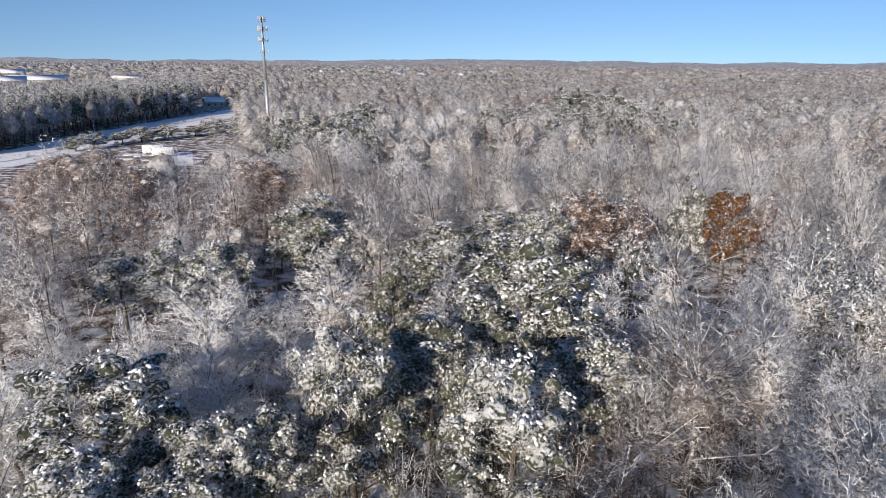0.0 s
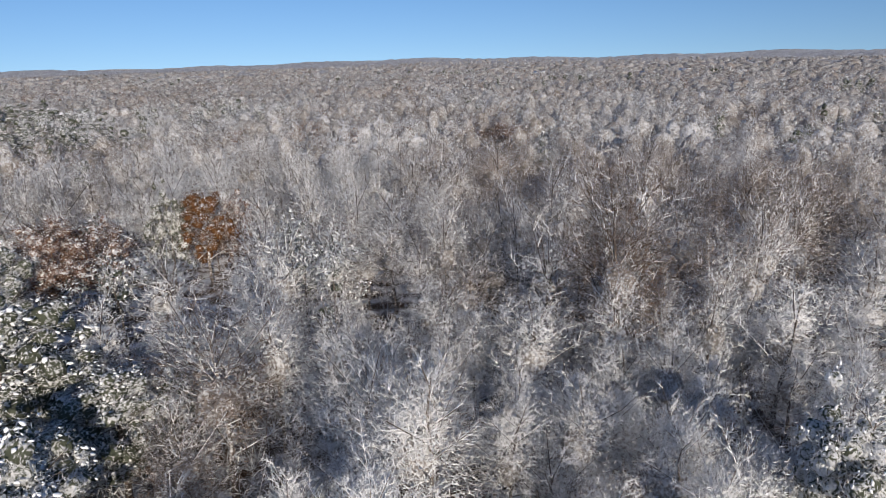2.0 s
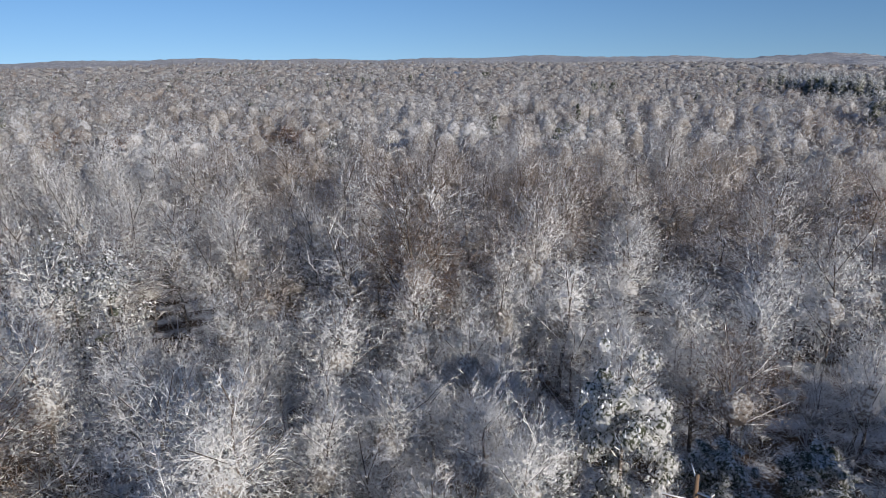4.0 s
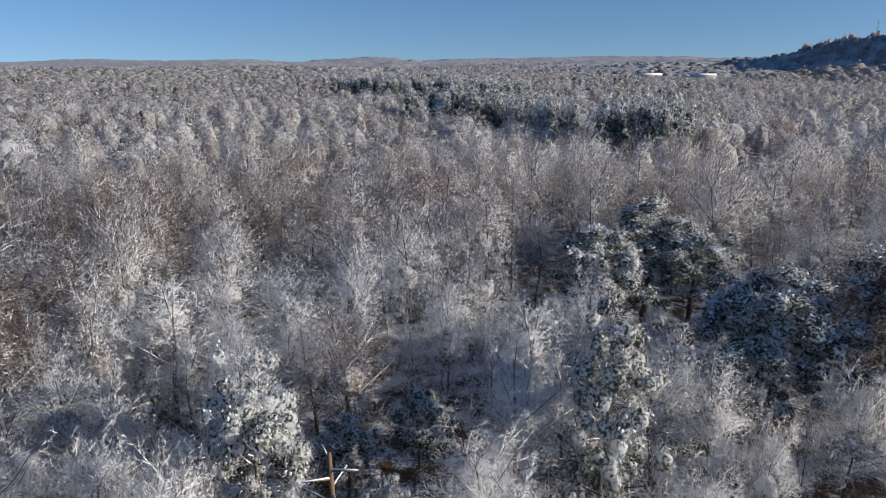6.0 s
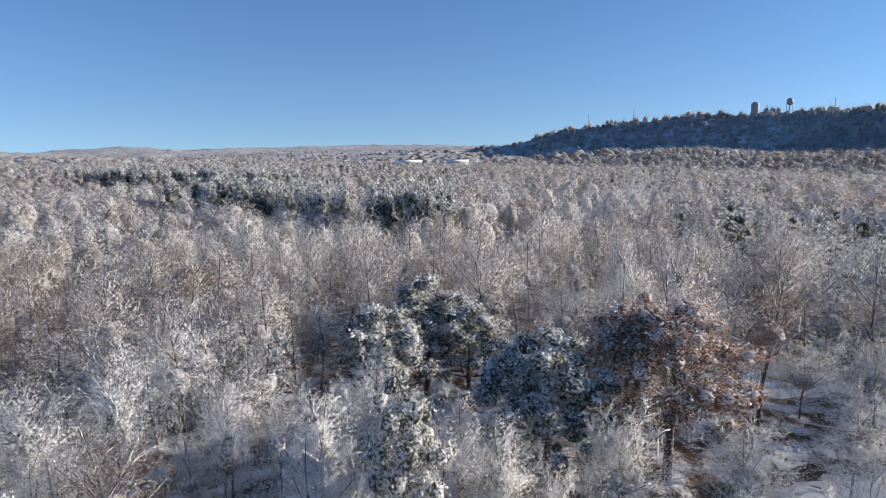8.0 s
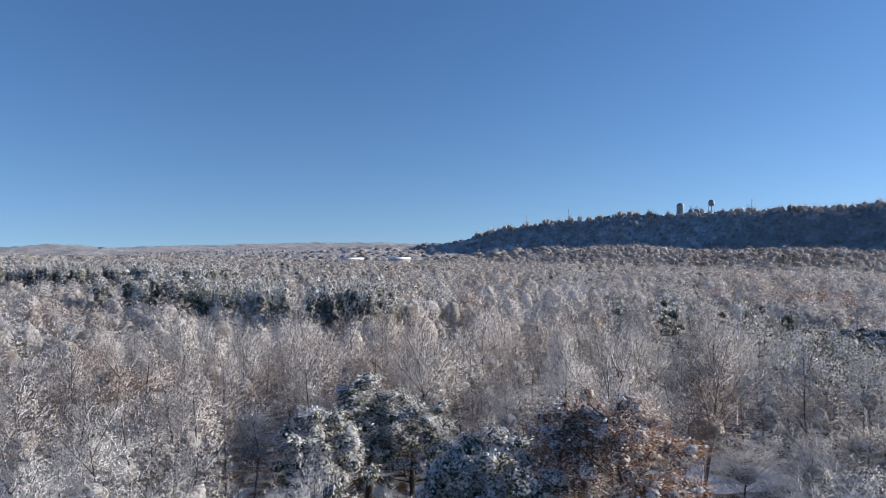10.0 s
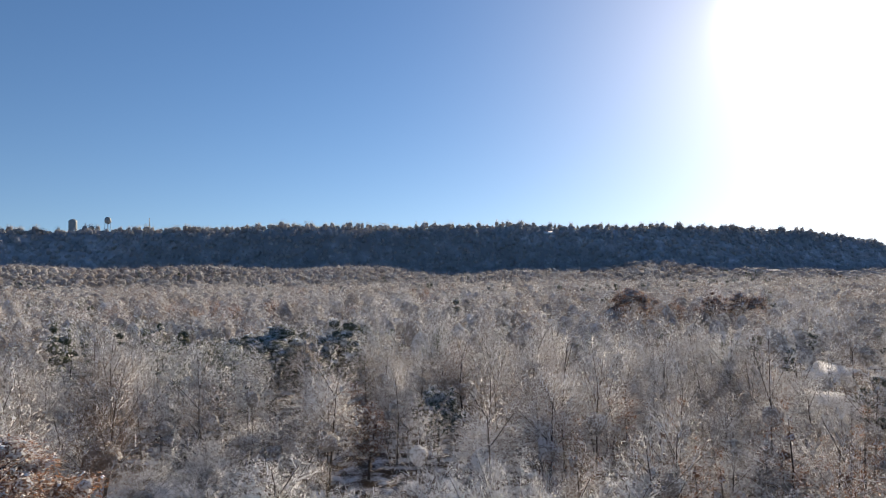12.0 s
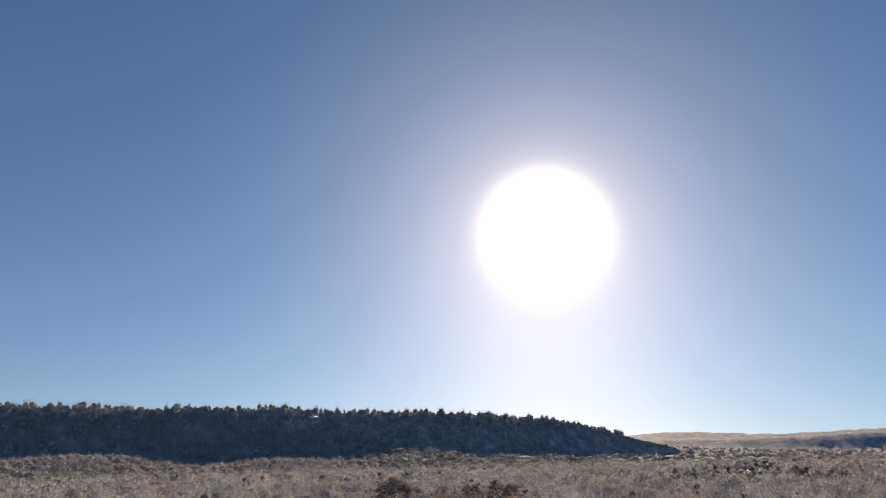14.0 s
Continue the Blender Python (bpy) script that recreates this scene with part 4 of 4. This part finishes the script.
    v = np.column_stack([px.ravel(), py.ravel(), z.ravel()])
    tagged(new("distant_canopy", mesh_from("distant_canopy", v, f, M_CANOPY, True)), "closed frosted canopy of the distant woods, greyed as by haze", "woods", kind="stuff")


far_canopy()
# trees standing up along the crest
g = np.random.default_rng(17)
s_at = np.arange(-1150, 1154, 5.0) + g.uniform(-4, 4, 461)
_, tall = ridge_run(s_at * -RS[0] + 1000 * RN[0], s_at * -RS[1] + 1000 * RN[1])
n_at = 945 + 120 * np.maximum(tall, 0.3) - (14 * np.sin(s_at * 0.0105 + 0.6) + 6 * np.sin(s_at * 0.027) + 3 * np.sin(s_at * 0.061 + 1.0)) + g.uniform(-16, 24, 461)
x, y = n_at * RN[0] - s_at * RS[0], n_at * RN[1] - s_at * RS[1]
open_top = (tall > 0.5) & np.array([min(abs(h + 146.2), abs(h + 148.6)) > 0.7 for h in np.degrees(np.arctan2(-x, y))])
x, y = x[open_top], y[open_top]
woods("crest_trees", x, y, g, [wood_tree(205 + i, 90, 1.4, 0.32, True, 0.7) for i in range(5)], [mid_leafy(215 + i, 7, 1, 12, 1.6, 2, 0.5, 1.8) for i in range(3)], [mid_leafy(218, 7, 1, 12, 1.6, 1, 0.5, 1.8)], (15, 24), (4.6, 8.6))

# the pine belts
g = np.random.default_rng(19)
x, y = [], []
for line, wide in BELTS:
    for (ax, ay), (bx, by) in zip(line[:-1], line[1:]):
        n = int(math.hypot(bx - ax, by - ay) * wide * 2 / 34)
        t, w = g.uniform(0, 1, n), g.uniform(-wide, wide, n)
        x.append(ax + (bx - ax) * t + w * STRIP[0] / 18)
        y.append(ay + (by - ay) * t + w * STRIP[1] / 18)
x, y = np.concatenate(x), np.concatenate(y)
scatter("pine_belt", "belt of tall dark pines dusted with snow", [mid_leafy(240 + i, 10, 2, 18, 0.9, 11, 0.3, 1.4) for i in range(4)], x, y, g, (15, 19), (3.2, 4.6), dict(leafy_mats(M_PINE), core=M_MASS_G), 14, 4.6)

# frosted saplings between the nearer trees
x, y, g = spots(2.7, 12, 70, 21)
r = np.hypot(x, y)
keep = r < 62
x, y = x[keep], y[keep]
keep = np.array([min(math.hypot(a - b, c - d) for b, d, e in placed) > 1.3 for a, c in zip(x, y)])
young = []
for i in range(6):
    gg = np.random.default_rng(230 + i)
    stems = spikes(np.zeros((4, 3)), unit(np.column_stack([gg.normal(0, 0.22, (4, 2)), np.ones(4)])), gg.uniform(3.0, 4.6, 4), 0.05)
    young.append({"crown": shaded(gg, join([stems, dome(gg, 1.0, 0.8, 4.8, 300, 0.34, 0.035)]), (0, 0, 2.4), (1.1, 1.1, 2.6))})
scatter("saplings", "young frosted saplings crowding between the trees", young, x[keep], y[keep], g, (3.0, 7.5), (0.9, 1.9), BARE, 4.8, 1.1)

# young growth filling the woods farther out
x, y, g = spots(4.4, 60, 138, 22)
x, y = in_sight(x, y, 0.6)
young = []
for i in range(6):
    gg = np.random.default_rng(250 + i)
    stems = spikes(np.zeros((3, 3)), unit(np.column_stack([gg.normal(0, 0.2, (3, 2)), np.ones(3)])), gg.uniform(4.0, 6.0, 3), 0.06)
    young.append({"crown": shaded(gg, join([stems, dome(gg, 1.7, 0.6, 6.2, 260, 0.42, 0.06)]), (0, 0, 3.0), (1.7, 1.7, 3.2))})
scatter("young_woods", "young frosted growth between the trees of the woods", young, x, y, g, (3.6, 8.5), (1.5, 2.6), dict(crown=M_TWIG_MID), 6.2, 1.7)

# frosted undergrowth under the nearer trees
x, y, g = spots(3.2, 10, 75, 16)
brush = []
for i in range(4):
    gg = np.random.default_rng(200 + i)
    n = 34
    a, el = gg.uniform(0, 6.28, n), gg.uniform(0.4, 1.5, n)
    d = np.column_stack([np.cos(a) * np.cos(el), np.sin(a) * np.cos(el), np.sin(el)])
    stems = spikes(np.zeros((8, 3)), d[:8], gg.uniform(1.0, 2.2, 8), 0.03)
    p = d * gg.uniform(0.3, 1.6, (n, 1))
    brush.append({"crown": join([stems, slips(gg, p, unit(d + gg.normal(0, 0.6, (n, 3))), gg.uniform(0.4, 1.0, n), 0.07)])})
scatter("undergrowth", "frosted brushwood under the trees", brush, x, y, g, (0.6, 1.5), (0.6, 1.3), BARE, 1.0, 1.0)


# ---- built things ----
def plain(name, low, high, rough=0.7, metal=0.0, grain=2.0):
    m, nt, b = material(name, rough)
    b.inputs["Metallic"].default_value = metal
    nt.links.new(mix(nt, noise_tex(nt, grain, 4.0), low, high), b.inputs["Base Color"])
    return m


M_STEEL = plain("galvanised_steel", (0.36, 0.37, 0.38), (0.50, 0.51, 0.52), 0.5, 0.6)
M_PANEL = plain("antenna_panel", (0.36, 0.38, 0.40), (0.46, 0.48, 0.50), 0.5)
M_BRICK = plain("brown_brick", (0.20, 0.12, 0.085), (0.30, 0.19, 0.14), 0.9, 0.0, 8.0)
M_SIDING = plain("pale_siding", (0.48, 0.46, 0.42), (0.58, 0.56, 0.52), 0.7)
M_GLASS = plain("dark_window", (0.02, 0.025, 0.03), (0.05, 0.055, 0.06), 0.08)
M_TRIM = plain("white_trim", (0.70, 0.70, 0.69), (0.80, 0.80, 0.79), 0.5)
# steel lightened to grey-blue: haze over the ridge is mixed into the colour
M_TANK = plain("weathered_hazed_tank_steel", (0.22, 0.25, 0.26), (0.33, 0.36, 0.37), 0.6, 0.2, 0.4)
M_WOOD = plain("weathered_wood", (0.12, 0.08, 0.055), (0.22, 0.15, 0.10), 0.9, 0.0, 6.0)
M_RUBBER = plain("tyre_rubber", (0.02, 0.02, 0.02), (0.04, 0.04, 0.04), 0.9)
M_ASPHALT = snowy("snowy_asphalt", (0.045, 0.045, 0.048), (0.065, 0.065, 0.07), 0.55, 0.9, 0.25, through_light=0.0)
M_ROOF = snowy("snowy_shingles", (0.10, 0.09, 0.085), (0.17, 0.155, 0.15), 0.72, 0.8, 0.25, through_light=0.0)


def water_material():
    m, nt, b = material("creek_water", 0.12)
    nt.links.new(mix(nt, noise_tex(nt, 0.8, 4.0), (0.018, 0.011, 0.007), (0.05, 0.03, 0.018)), b.inputs["Base Color"])
    bump = node(nt, "ShaderNodeBump", Strength=0.25, Distance=0.05)
    nt.links.new(noise_tex(nt, 3.0, 3.0), bump.inputs["Height"])
    nt.links.new(bump.outputs[0], b.inputs["Normal"])
    return m


M_WATER = water_material()


def part(name, vf, mat, parent, label="", kind=""):
    o = tagged(new(name, mesh_from(name, vf[0], vf[1], mat)), label, kind=kind)
    o.parent = parent
    return o


def box(cx, cy, cz, sx, sy, sz, bevel=0.0):
    """A box round its centre, with chamfered upright edges."""
    b = bevel if bevel else min(sx, sy) * 0.06
    ring = np.array([(-sx / 2 + b, -sy / 2), (sx / 2 - b, -sy / 2), (sx / 2, -sy / 2 + b), (sx / 2, sy / 2 - b), (sx / 2 - b, sy / 2), (-sx / 2 + b, sy / 2), (-sx / 2, sy / 2 - b), (-sx / 2, -sy / 2 + b)])
    v = np.vstack([np.column_stack([ring, np.full(8, -sz / 2)]), np.column_stack([ring, np.full(8, sz / 2)])]) + [cx, cy, cz]
    f = [(i, (i + 1) % 8, 8 + (i + 1) % 8) for i in range(8)] + [(i, 8 + (i + 1) % 8, 8 + i) for i in range(8)]
    f += [(8, 8 + i, 9 + i) for i in range(1, 7)] + [(0, i + 1, i) for i in range(1, 7)]
    return v, np.array(f)


def rod(a, b, r0, r1, sides=6):
    a, b = np.array(a, float), np.array(b, float)
    v, f = tubes(np.stack([a, b])[None], np.array([[r0, r1]]), sides)
    cap = [(sides, sides + i, sides + i + 1) for i in range(1, sides - 1)] + [(0, i + 1, i) for i in range(1, sides - 1)]
    return v, np.vstack([f, np.array(cap)])


def turned(profile, sides=20):
    """A body of revolution from (radius, height) pairs."""
    ang = 2 * np.pi * np.arange(sides) / sides
    v = np.array([(r * math.cos(a), r * math.sin(a), z) for r, z in profile for a in ang])
    f = []
    for i in range(len(profile) - 1):
        for k in range(sides):
            k2 = (k + 1) % sides
            f += [(i * sides + k, i * sides + k2, (i + 1) * sides + k2), (i * sides + k, (i + 1) * sides + k2, (i + 1) * sides + k)]
    return v, np.array(f)


def shifted(vf, x, y, z):
    return vf[0] + np.array([x, y, z]), vf[1]


def stand(root, az, dist, turn=0.0, sink=0.0):
    x, y = polar(az, dist)
    root.matrix_basis = pose(x, y, float(height(x, y)) - sink, 0, 0, turn)
    return root


def cell_tower():
    root = tagged(new("cell_tower"), "tall grey steel monopole with tiers of antenna panels", "tower")
    top = 43.2
    part("pole", join([rod((0, 0, 0), (0, 0, 22), 0.68, 0.54, 12), rod((0, 0, 22), (0, 0, top - 0.4), 0.52, 0.36, 12)]), M_STEEL, root)
    part("lightning_rod", rod((0, 0, top - 0.4), (0, 0, top + 1.2), 0.04, 0.02), M_STEEL, root)
    for z, reach, panels in ((top - 1.2, 1.5, 6), (top - 4.4, 2.1, 9), (top - 7.9, 2.1, 9), (top - 11.8, 2.1, 3)):
        arms = []
        for k in range(3):
            a = 2.094 * k + 0.5
            arms.append(rod((0, 0, z), (reach * math.cos(a), reach * math.sin(a), z), 0.09, 0.07))
            b = a + 2.094
            arms.append(rod((reach * math.cos(a), reach * math.sin(a), z), (reach * math.cos(b), reach * math.sin(b), z), 0.07, 0.07))
        deck = part("antenna_frame", join(arms), M_STEEL, root)
        for k in range(panels):
            u = (k % 3 + 0.5) / 3
            a, b = 2.094 * (k * 3 // panels) + 0.5, 2.094 * (k * 3 // panels + 1) + 0.5
            px, py = reach * ((1 - u) * math.cos(a) + u * math.cos(b)), reach * ((1 - u) * math.sin(a) + u * math.sin(b))
            part("antenna_panel", box(px * 1.08, py * 1.08, z + 0.15, 0.28, 0.28, 1.8 if panels > 3 else 0.9), M_PANEL, deck)
    stand(root, 15.05, 240)


cell_tower()


def house(long, deep, eaves, gable, wall_mat, label, windows=4):
    root = tagged(new("house"), label, "house", "snow-roofed houses")
    l, d = long / 2, deep / 2
    v = np.array([(-l, -d, -1.5), (l, -d, -1.5), (l, d, -1.5), (-l, d, -1.5), (-l, -d, eaves), (l, -d, eaves), (l, d, eaves), (-l, d, eaves), (-l, 0, eaves + gable), (l, 0, eaves + gable)])
    f = np.array([(0, 1, 5), (0, 5, 4), (2, 3, 7), (2, 7, 6), (1, 2, 6), (1, 6, 5), (3, 0, 4), (3, 4, 7), (5, 6, 9), (7, 4, 8)])
    wall = part("wall", (v, f), wall_mat, root)
    over, thick = 0.5, 0.28
    slope = gable / d
    for sgn in (-1, 1):
        e = sgn * (d + over)
        low = eaves - over * slope + 0.05
        q = np.array([(-l - over, e, low), (l + over, e, low), (l + over, 0, eaves + gable + 0.05), (-l - over, 0, eaves + gable + 0.05)])
        q = np.vstack([q, q + [0, 0, thick]])
        fs = [(0, 1, 2), (0, 2, 3), (4, 6, 5), (4, 7, 6)] + [t for i in range(4) for t in ((i, 4 + i, 4 + (i + 1) % 4), (i, 4 + (i + 1) % 4, (i + 1) % 4))]
        part("roof", (q, np.array(fs)), M_ROOF, root, "roof slope under snow")
    for sgn in (-1, 1):
        for i in range(windows):
            x = -l + long * (i + 0.5) / windows
            w = part("window", box(x, sgn * (d + 0.03), eaves * 0.55, 1.3, 0.1, 1.4), M_TRIM, root)
            part("pane", box(x, sgn * (d + 0.07), eaves * 0.55, 1.1, 0.06, 1.2), M_GLASS, w)
    for sgn in (-1, 1):
        w = part("window", box(sgn * (l + 0.03), 0.6, eaves * 0.55, 0.1, 1.3, 1.4), M_TRIM, root)
        part("pane", box(sgn * (l + 0.07), 0.6, eaves * 0.55, 0.06, 1.1, 1.2), M_GLASS, w)
    part("door", box(l * 0.1, d + 0.05, 1.05, 1.0, 0.1, 2.1), M_WOOD, root)
    part("chimney", box(l * 0.4, d * 0.25, eaves + gable * 0.9, 0.9, 0.7, 2.0), M_BRICK, root)
    return root


for az, dist, long, deep, eaves, gable, turn, kind in HOUSES + FAR_HOUSES:
    big = long > 25
    text = ("long pale building under a snow-covered roof" if big else ("pale sided house under a snow-covered gable roof", "brown brick house under a snow-covered gable roof")[1 - kind])
    stand(house(long, deep, eaves, gable, M_SIDING if kind or big else M_BRICK, text, 9 if big else 3), az, dist, turn)
for k, sv in enumerate((-330, 60)):
    nx = 1046 + 9 * (k % 3)
    x, y = nx * RN[0] - sv * RS[0], nx * RN[1] - sv * RS[1]
    h = house(18, 10, 4, 3.5, M_SIDING, "pale house with a snowy roof among ridge-top trees", 3)
    h.matrix_basis = pose(x, y, float(height(x, y)) + 3.5, 0, 0, -168 + 12 * (k % 3))


def ribbon(name, line, width, lift, mat, label, step=3.0, follow=True, level=0.0, rough_edge=0.0):
    """A strip laid along a bent line."""
    pts = []
    for (ax, ay), (bx, by) in zip(line[:-1], line[1:]):
        n = max(2, int(math.hypot(bx - ax, by - ay) / step))
        pts += [(ax + (bx - ax) * i / n, ay + (by - ay) * i / n) for i in range(n)]
    p = np.array(pts + [line[-1]])
    for _ in range(6):
        p[1:-1] = (p[:-2] + 2 * p[1:-1] + p[2:]) / 4
    t = unit(np.gradient(p, axis=0))
    nrm = np.column_stack([-t[:, 1], t[:, 0]])
    g = np.random.default_rng(3)
    rows = []
    for u in np.linspace(-1, 1, 9):
        q = p + nrm * (u * width / 2 * (1 + rough_edge * g.uniform(-1, 1, (len(p), 1)) * abs(u)))
        z = height(q[:, 0], q[:, 1]) + lift if follow else np.full(len(q), level)
        rows.append(np.column_stack([q, z]))
    v = np.stack(rows, 1).reshape(-1, 3)
    i, j = np.meshgrid(np.arange(len(p) - 1), np.arange(8), indexing="ij")
    a = (i * 9 + j).ravel()
    f = np.vstack([np.stack([a, a + 9, a + 10], 1), np.stack([a, a + 10, a + 1], 1)])
    tagged(new(name, mesh_from(name, v, f, mat, True)), label, name, kind="structure")


ribbon("water", CREEK, 3.1, 0, M_WATER, "dark brown creek between snowy banks", follow=False, level=-0.86)
ribbon("verge", ROAD, 27, 0.10, M_SNOW, "open snow-covered verge beside the road", 6.0, rough_edge=0.15)
ribbon("road", ROAD, 7.5, 0.22, M_ASPHALT, "asphalt road half covered by snow", 6.0)


def snow_sheet(name, az, dist, r, seed, label):
    """Open ground under unbroken snow, with an uneven edge."""
    g = np.random.default_rng(seed)
    cx, cy = polar(az, dist)
    k = 40
    ang = 2 * np.pi * np.arange(k) / k
    edge = r * (1 + 0.16 * np.sin(3 * ang + g.uniform(0, 6)) + 0.1 * np.sin(7 * ang + g.uniform(0, 6)))
    rows = []
    for u in (0.05, 0.3, 0.55, 0.8, 1.0):
        x, y = cx + np.cos(ang) * edge * u, cy + np.sin(ang) * edge * u
        rows.append(np.column_stack([x, y, height(x, y) + 0.05 * (1 - u ** 4) + 0.012]))
    v = np.vstack(rows)
    f = []
    for i in range(4):
        for j in range(k):
            j2 = (j + 1) % k
            f += [(i * k + j, (i + 1) * k + j, (i + 1) * k + j2), (i * k + j, (i + 1) * k + j2, i * k + j2)]
    f += [(0, j, j + 1) for j in range(1, k - 1)]
    tagged(new(name, mesh_from(name, v, np.array(f), M_SNOW, True)), label, "ground", kind="structure")


for i, (az, dist, r) in enumerate(((-153.5, 60, 7), (-150, 88, 6), (153.2, 142, 8), (144.6, 158, 12), (24.4, 211, 14), (167.2, 205, 9))):
    snow_sheet("lawn", az, dist, r, 300 + i, "open lawn under unbroken snow")


def log(az, dist, long, turn):
    root = tagged(new("log"), "fallen log topped with snow on the lawn", "log")
    part("trunk", rod((-long / 2, 0, 0.22), (long / 2, 0, 0.25), 0.27, 0.2, 9), M_WOOD, root)
    part("snow_cover", shifted((ICO_V * [long * 0.45, 0.2, 0.1], ICO_F), 0, 0, 0.47), M_SNOW, root)
    stand(root, az, dist, turn)


log(-149.9, 87, 4.6, 20)
log(-153.5, 74, 5.5, 35)


def snag(az, dist, h):
    root = tagged(new("dead_tree"), "snapped dead trunk with snow-lined stub branches", "dead tree")
    part("trunk", join([rod((0, 0, 0), (0.1, 0, h * 0.6), 0.24, 0.18, 9), rod((0.1, 0, h * 0.6), (0.15, 0.05, h), 0.18, 0.1, 9)]), M_WOOD, root)
    g = np.random.default_rng(8)
    for k in range(9):
        z, a = h * (0.62 + 0.042 * k), 2.4 * k
        l = 1.1 + 0.9 * g.uniform()
        e = np.array([math.cos(a) * l, math.sin(a) * l, z + 0.35])
        br = part("branch", rod((0.12, 0, z), e, 0.06, 0.025), M_WOOD, root)
        part("snow_cover", rod((0.12, 0, z + 0.07), e + [0, 0, 0.05], 0.055, 0.03), M_SNOW, br)
    stand(root, az, dist)


snag(-88.9, 27.5, 11.5)


def trailer(az, dist, turn):
    root = tagged(new("box_trailer"), "white box trailer parked in the snowy yard", "trailer")
    part("body", box(0, 0, 1.75, 6.2, 2.4, 2.3), M_TRIM, root)
    part("roof_snow", box(0, 0, 2.98, 6.1, 2.3, 0.16), M_SNOW, root)
    for x in (-1.9, -0.9):
        for sgn in (-1, 1):
            w = part("wheel", rod((x, sgn * 1.05, 0.45), (x, sgn * 1.3, 0.45), 0.45, 0.45, 14), M_RUBBER, root)
            part("rim", rod((x, sgn * 1.31, 0.45), (x, sgn * 1.33, 0.45), 0.24, 0.24, 12), M_STEEL, w)
    part("hitch", rod((3.1, 0, 0.6), (4.3, 0, 0.55), 0.07, 0.07), M_STEEL, root)
    stand(root, az, dist, turn)


trailer(23.6, 216, 28)
trailer(24.3, 222, 24)


def timber_stack(az, dist, turn):
    root = tagged(new("timber_stack"), "low stack of sawn timber topped with snow", "timber", "timber stacks in the yard")
    for lay in range(2):
        for k in range(4):
            part("board", box(0, -0.75 + 0.5 * k, 0.25 + 0.42 * lay, 6.0, 0.42, 0.36), M_WOOD, root)
    part("snow_cover", box(0, 0, 0.98, 5.9, 1.9, 0.16), M_SNOW, root)
    stand(root, az, dist, turn)


for k in range(5):
    timber_stack(25.0 + 0.75 * (k % 3), 204 + 3.4 * k, 26)


def water_tank():
    root = tagged(new("water_tank"), "tall dark cylindrical steel water tank on the ridge", "water tank")
    part("shell", turned([(6.3, -3), (6.3, 29.5)], 24), M_TANK, root)
    part("dome", turned([(6.5, 29.4), (6.5, 29.9), (5.6, 32.0), (3.6, 33.6), (1.2, 34.3), (0.02, 34.4)], 24), M_TANK, root)
    part("ladder", box(6.5, 0, 13, 0.3, 0.6, 27), M_STEEL, root)
    stand(root, -146.2, 1195, sink=3)


water_tank()


def water_tower():
    root = tagged(new("water_tower"), "elevated water tower with a round tank on legs", "water tower")
    part("tank", turned([(0.3, 25.4), (2.6, 26.2), (4.6, 28.2), (4.9, 30.5), (4.9, 33.0), (4.2, 35.2), (2.4, 36.6), (0.02, 37.2)], 20), M_TANK, root)
    part("riser", rod((0, 0, 0), (0, 0, 25.8), 0.6, 0.6, 10), M_TANK, root)
    part("walkway", turned([(4.9, 29.6), (5.7, 29.6), (5.7, 30.3), (5.6, 30.3), (5.6, 29.8), (4.9, 29.8)], 20), M_STEEL, root)
    for k in range(6):
        a = k * math.pi / 3
        part("leg", rod((6.2 * math.cos(a), 6.2 * math.sin(a), -1), (4.7 * math.cos(a), 4.7 * math.sin(a), 30), 0.4, 0.34), M_TANK, root)
        b = a + math.pi / 3
        part("brace", rod((5.6 * math.cos(a), 5.6 * math.sin(a), 12), (5.2 * math.cos(b), 5.2 * math.sin(b), 21), 0.1, 0.1), M_STEEL, root)
    stand(root, -148.6, 1185, sink=4)


water_tower()


def mast(az, dist, h, w):
    root = tagged(new("radio_mast"), "slender steel lattice radio mast on the ridge", "mast", "radio masts")
    foot = [(w * math.cos(2.094 * k), w * math.sin(2.094 * k)) for k in range(3)]
    for x, y in foot:
        part("leg", rod((x, y, -1), (x * 0.4, y * 0.4, h), 0.22, 0.16), M_TANK, root)
    for i in range(8):
        z0, z1 = h * i / 8, h * (i + 1) / 8
        s0, s1 = 1 - 0.6 * i / 8, 1 - 0.6 * (i + 1) / 8
        a, b = foot[i % 3], foot[(i + 1) % 3]
        part("brace", rod((a[0] * s0, a[1] * s0, z0), (b[0] * s1, b[1] * s1, z1), 0.1, 0.1), M_STEEL, root)
    stand(root, az, dist)


mast(-133.3, 1350, 52, 1.2)
mast(-137.0, 1290, 40, 1.0)
mast(-151.6, 1155, 34, 0.9)
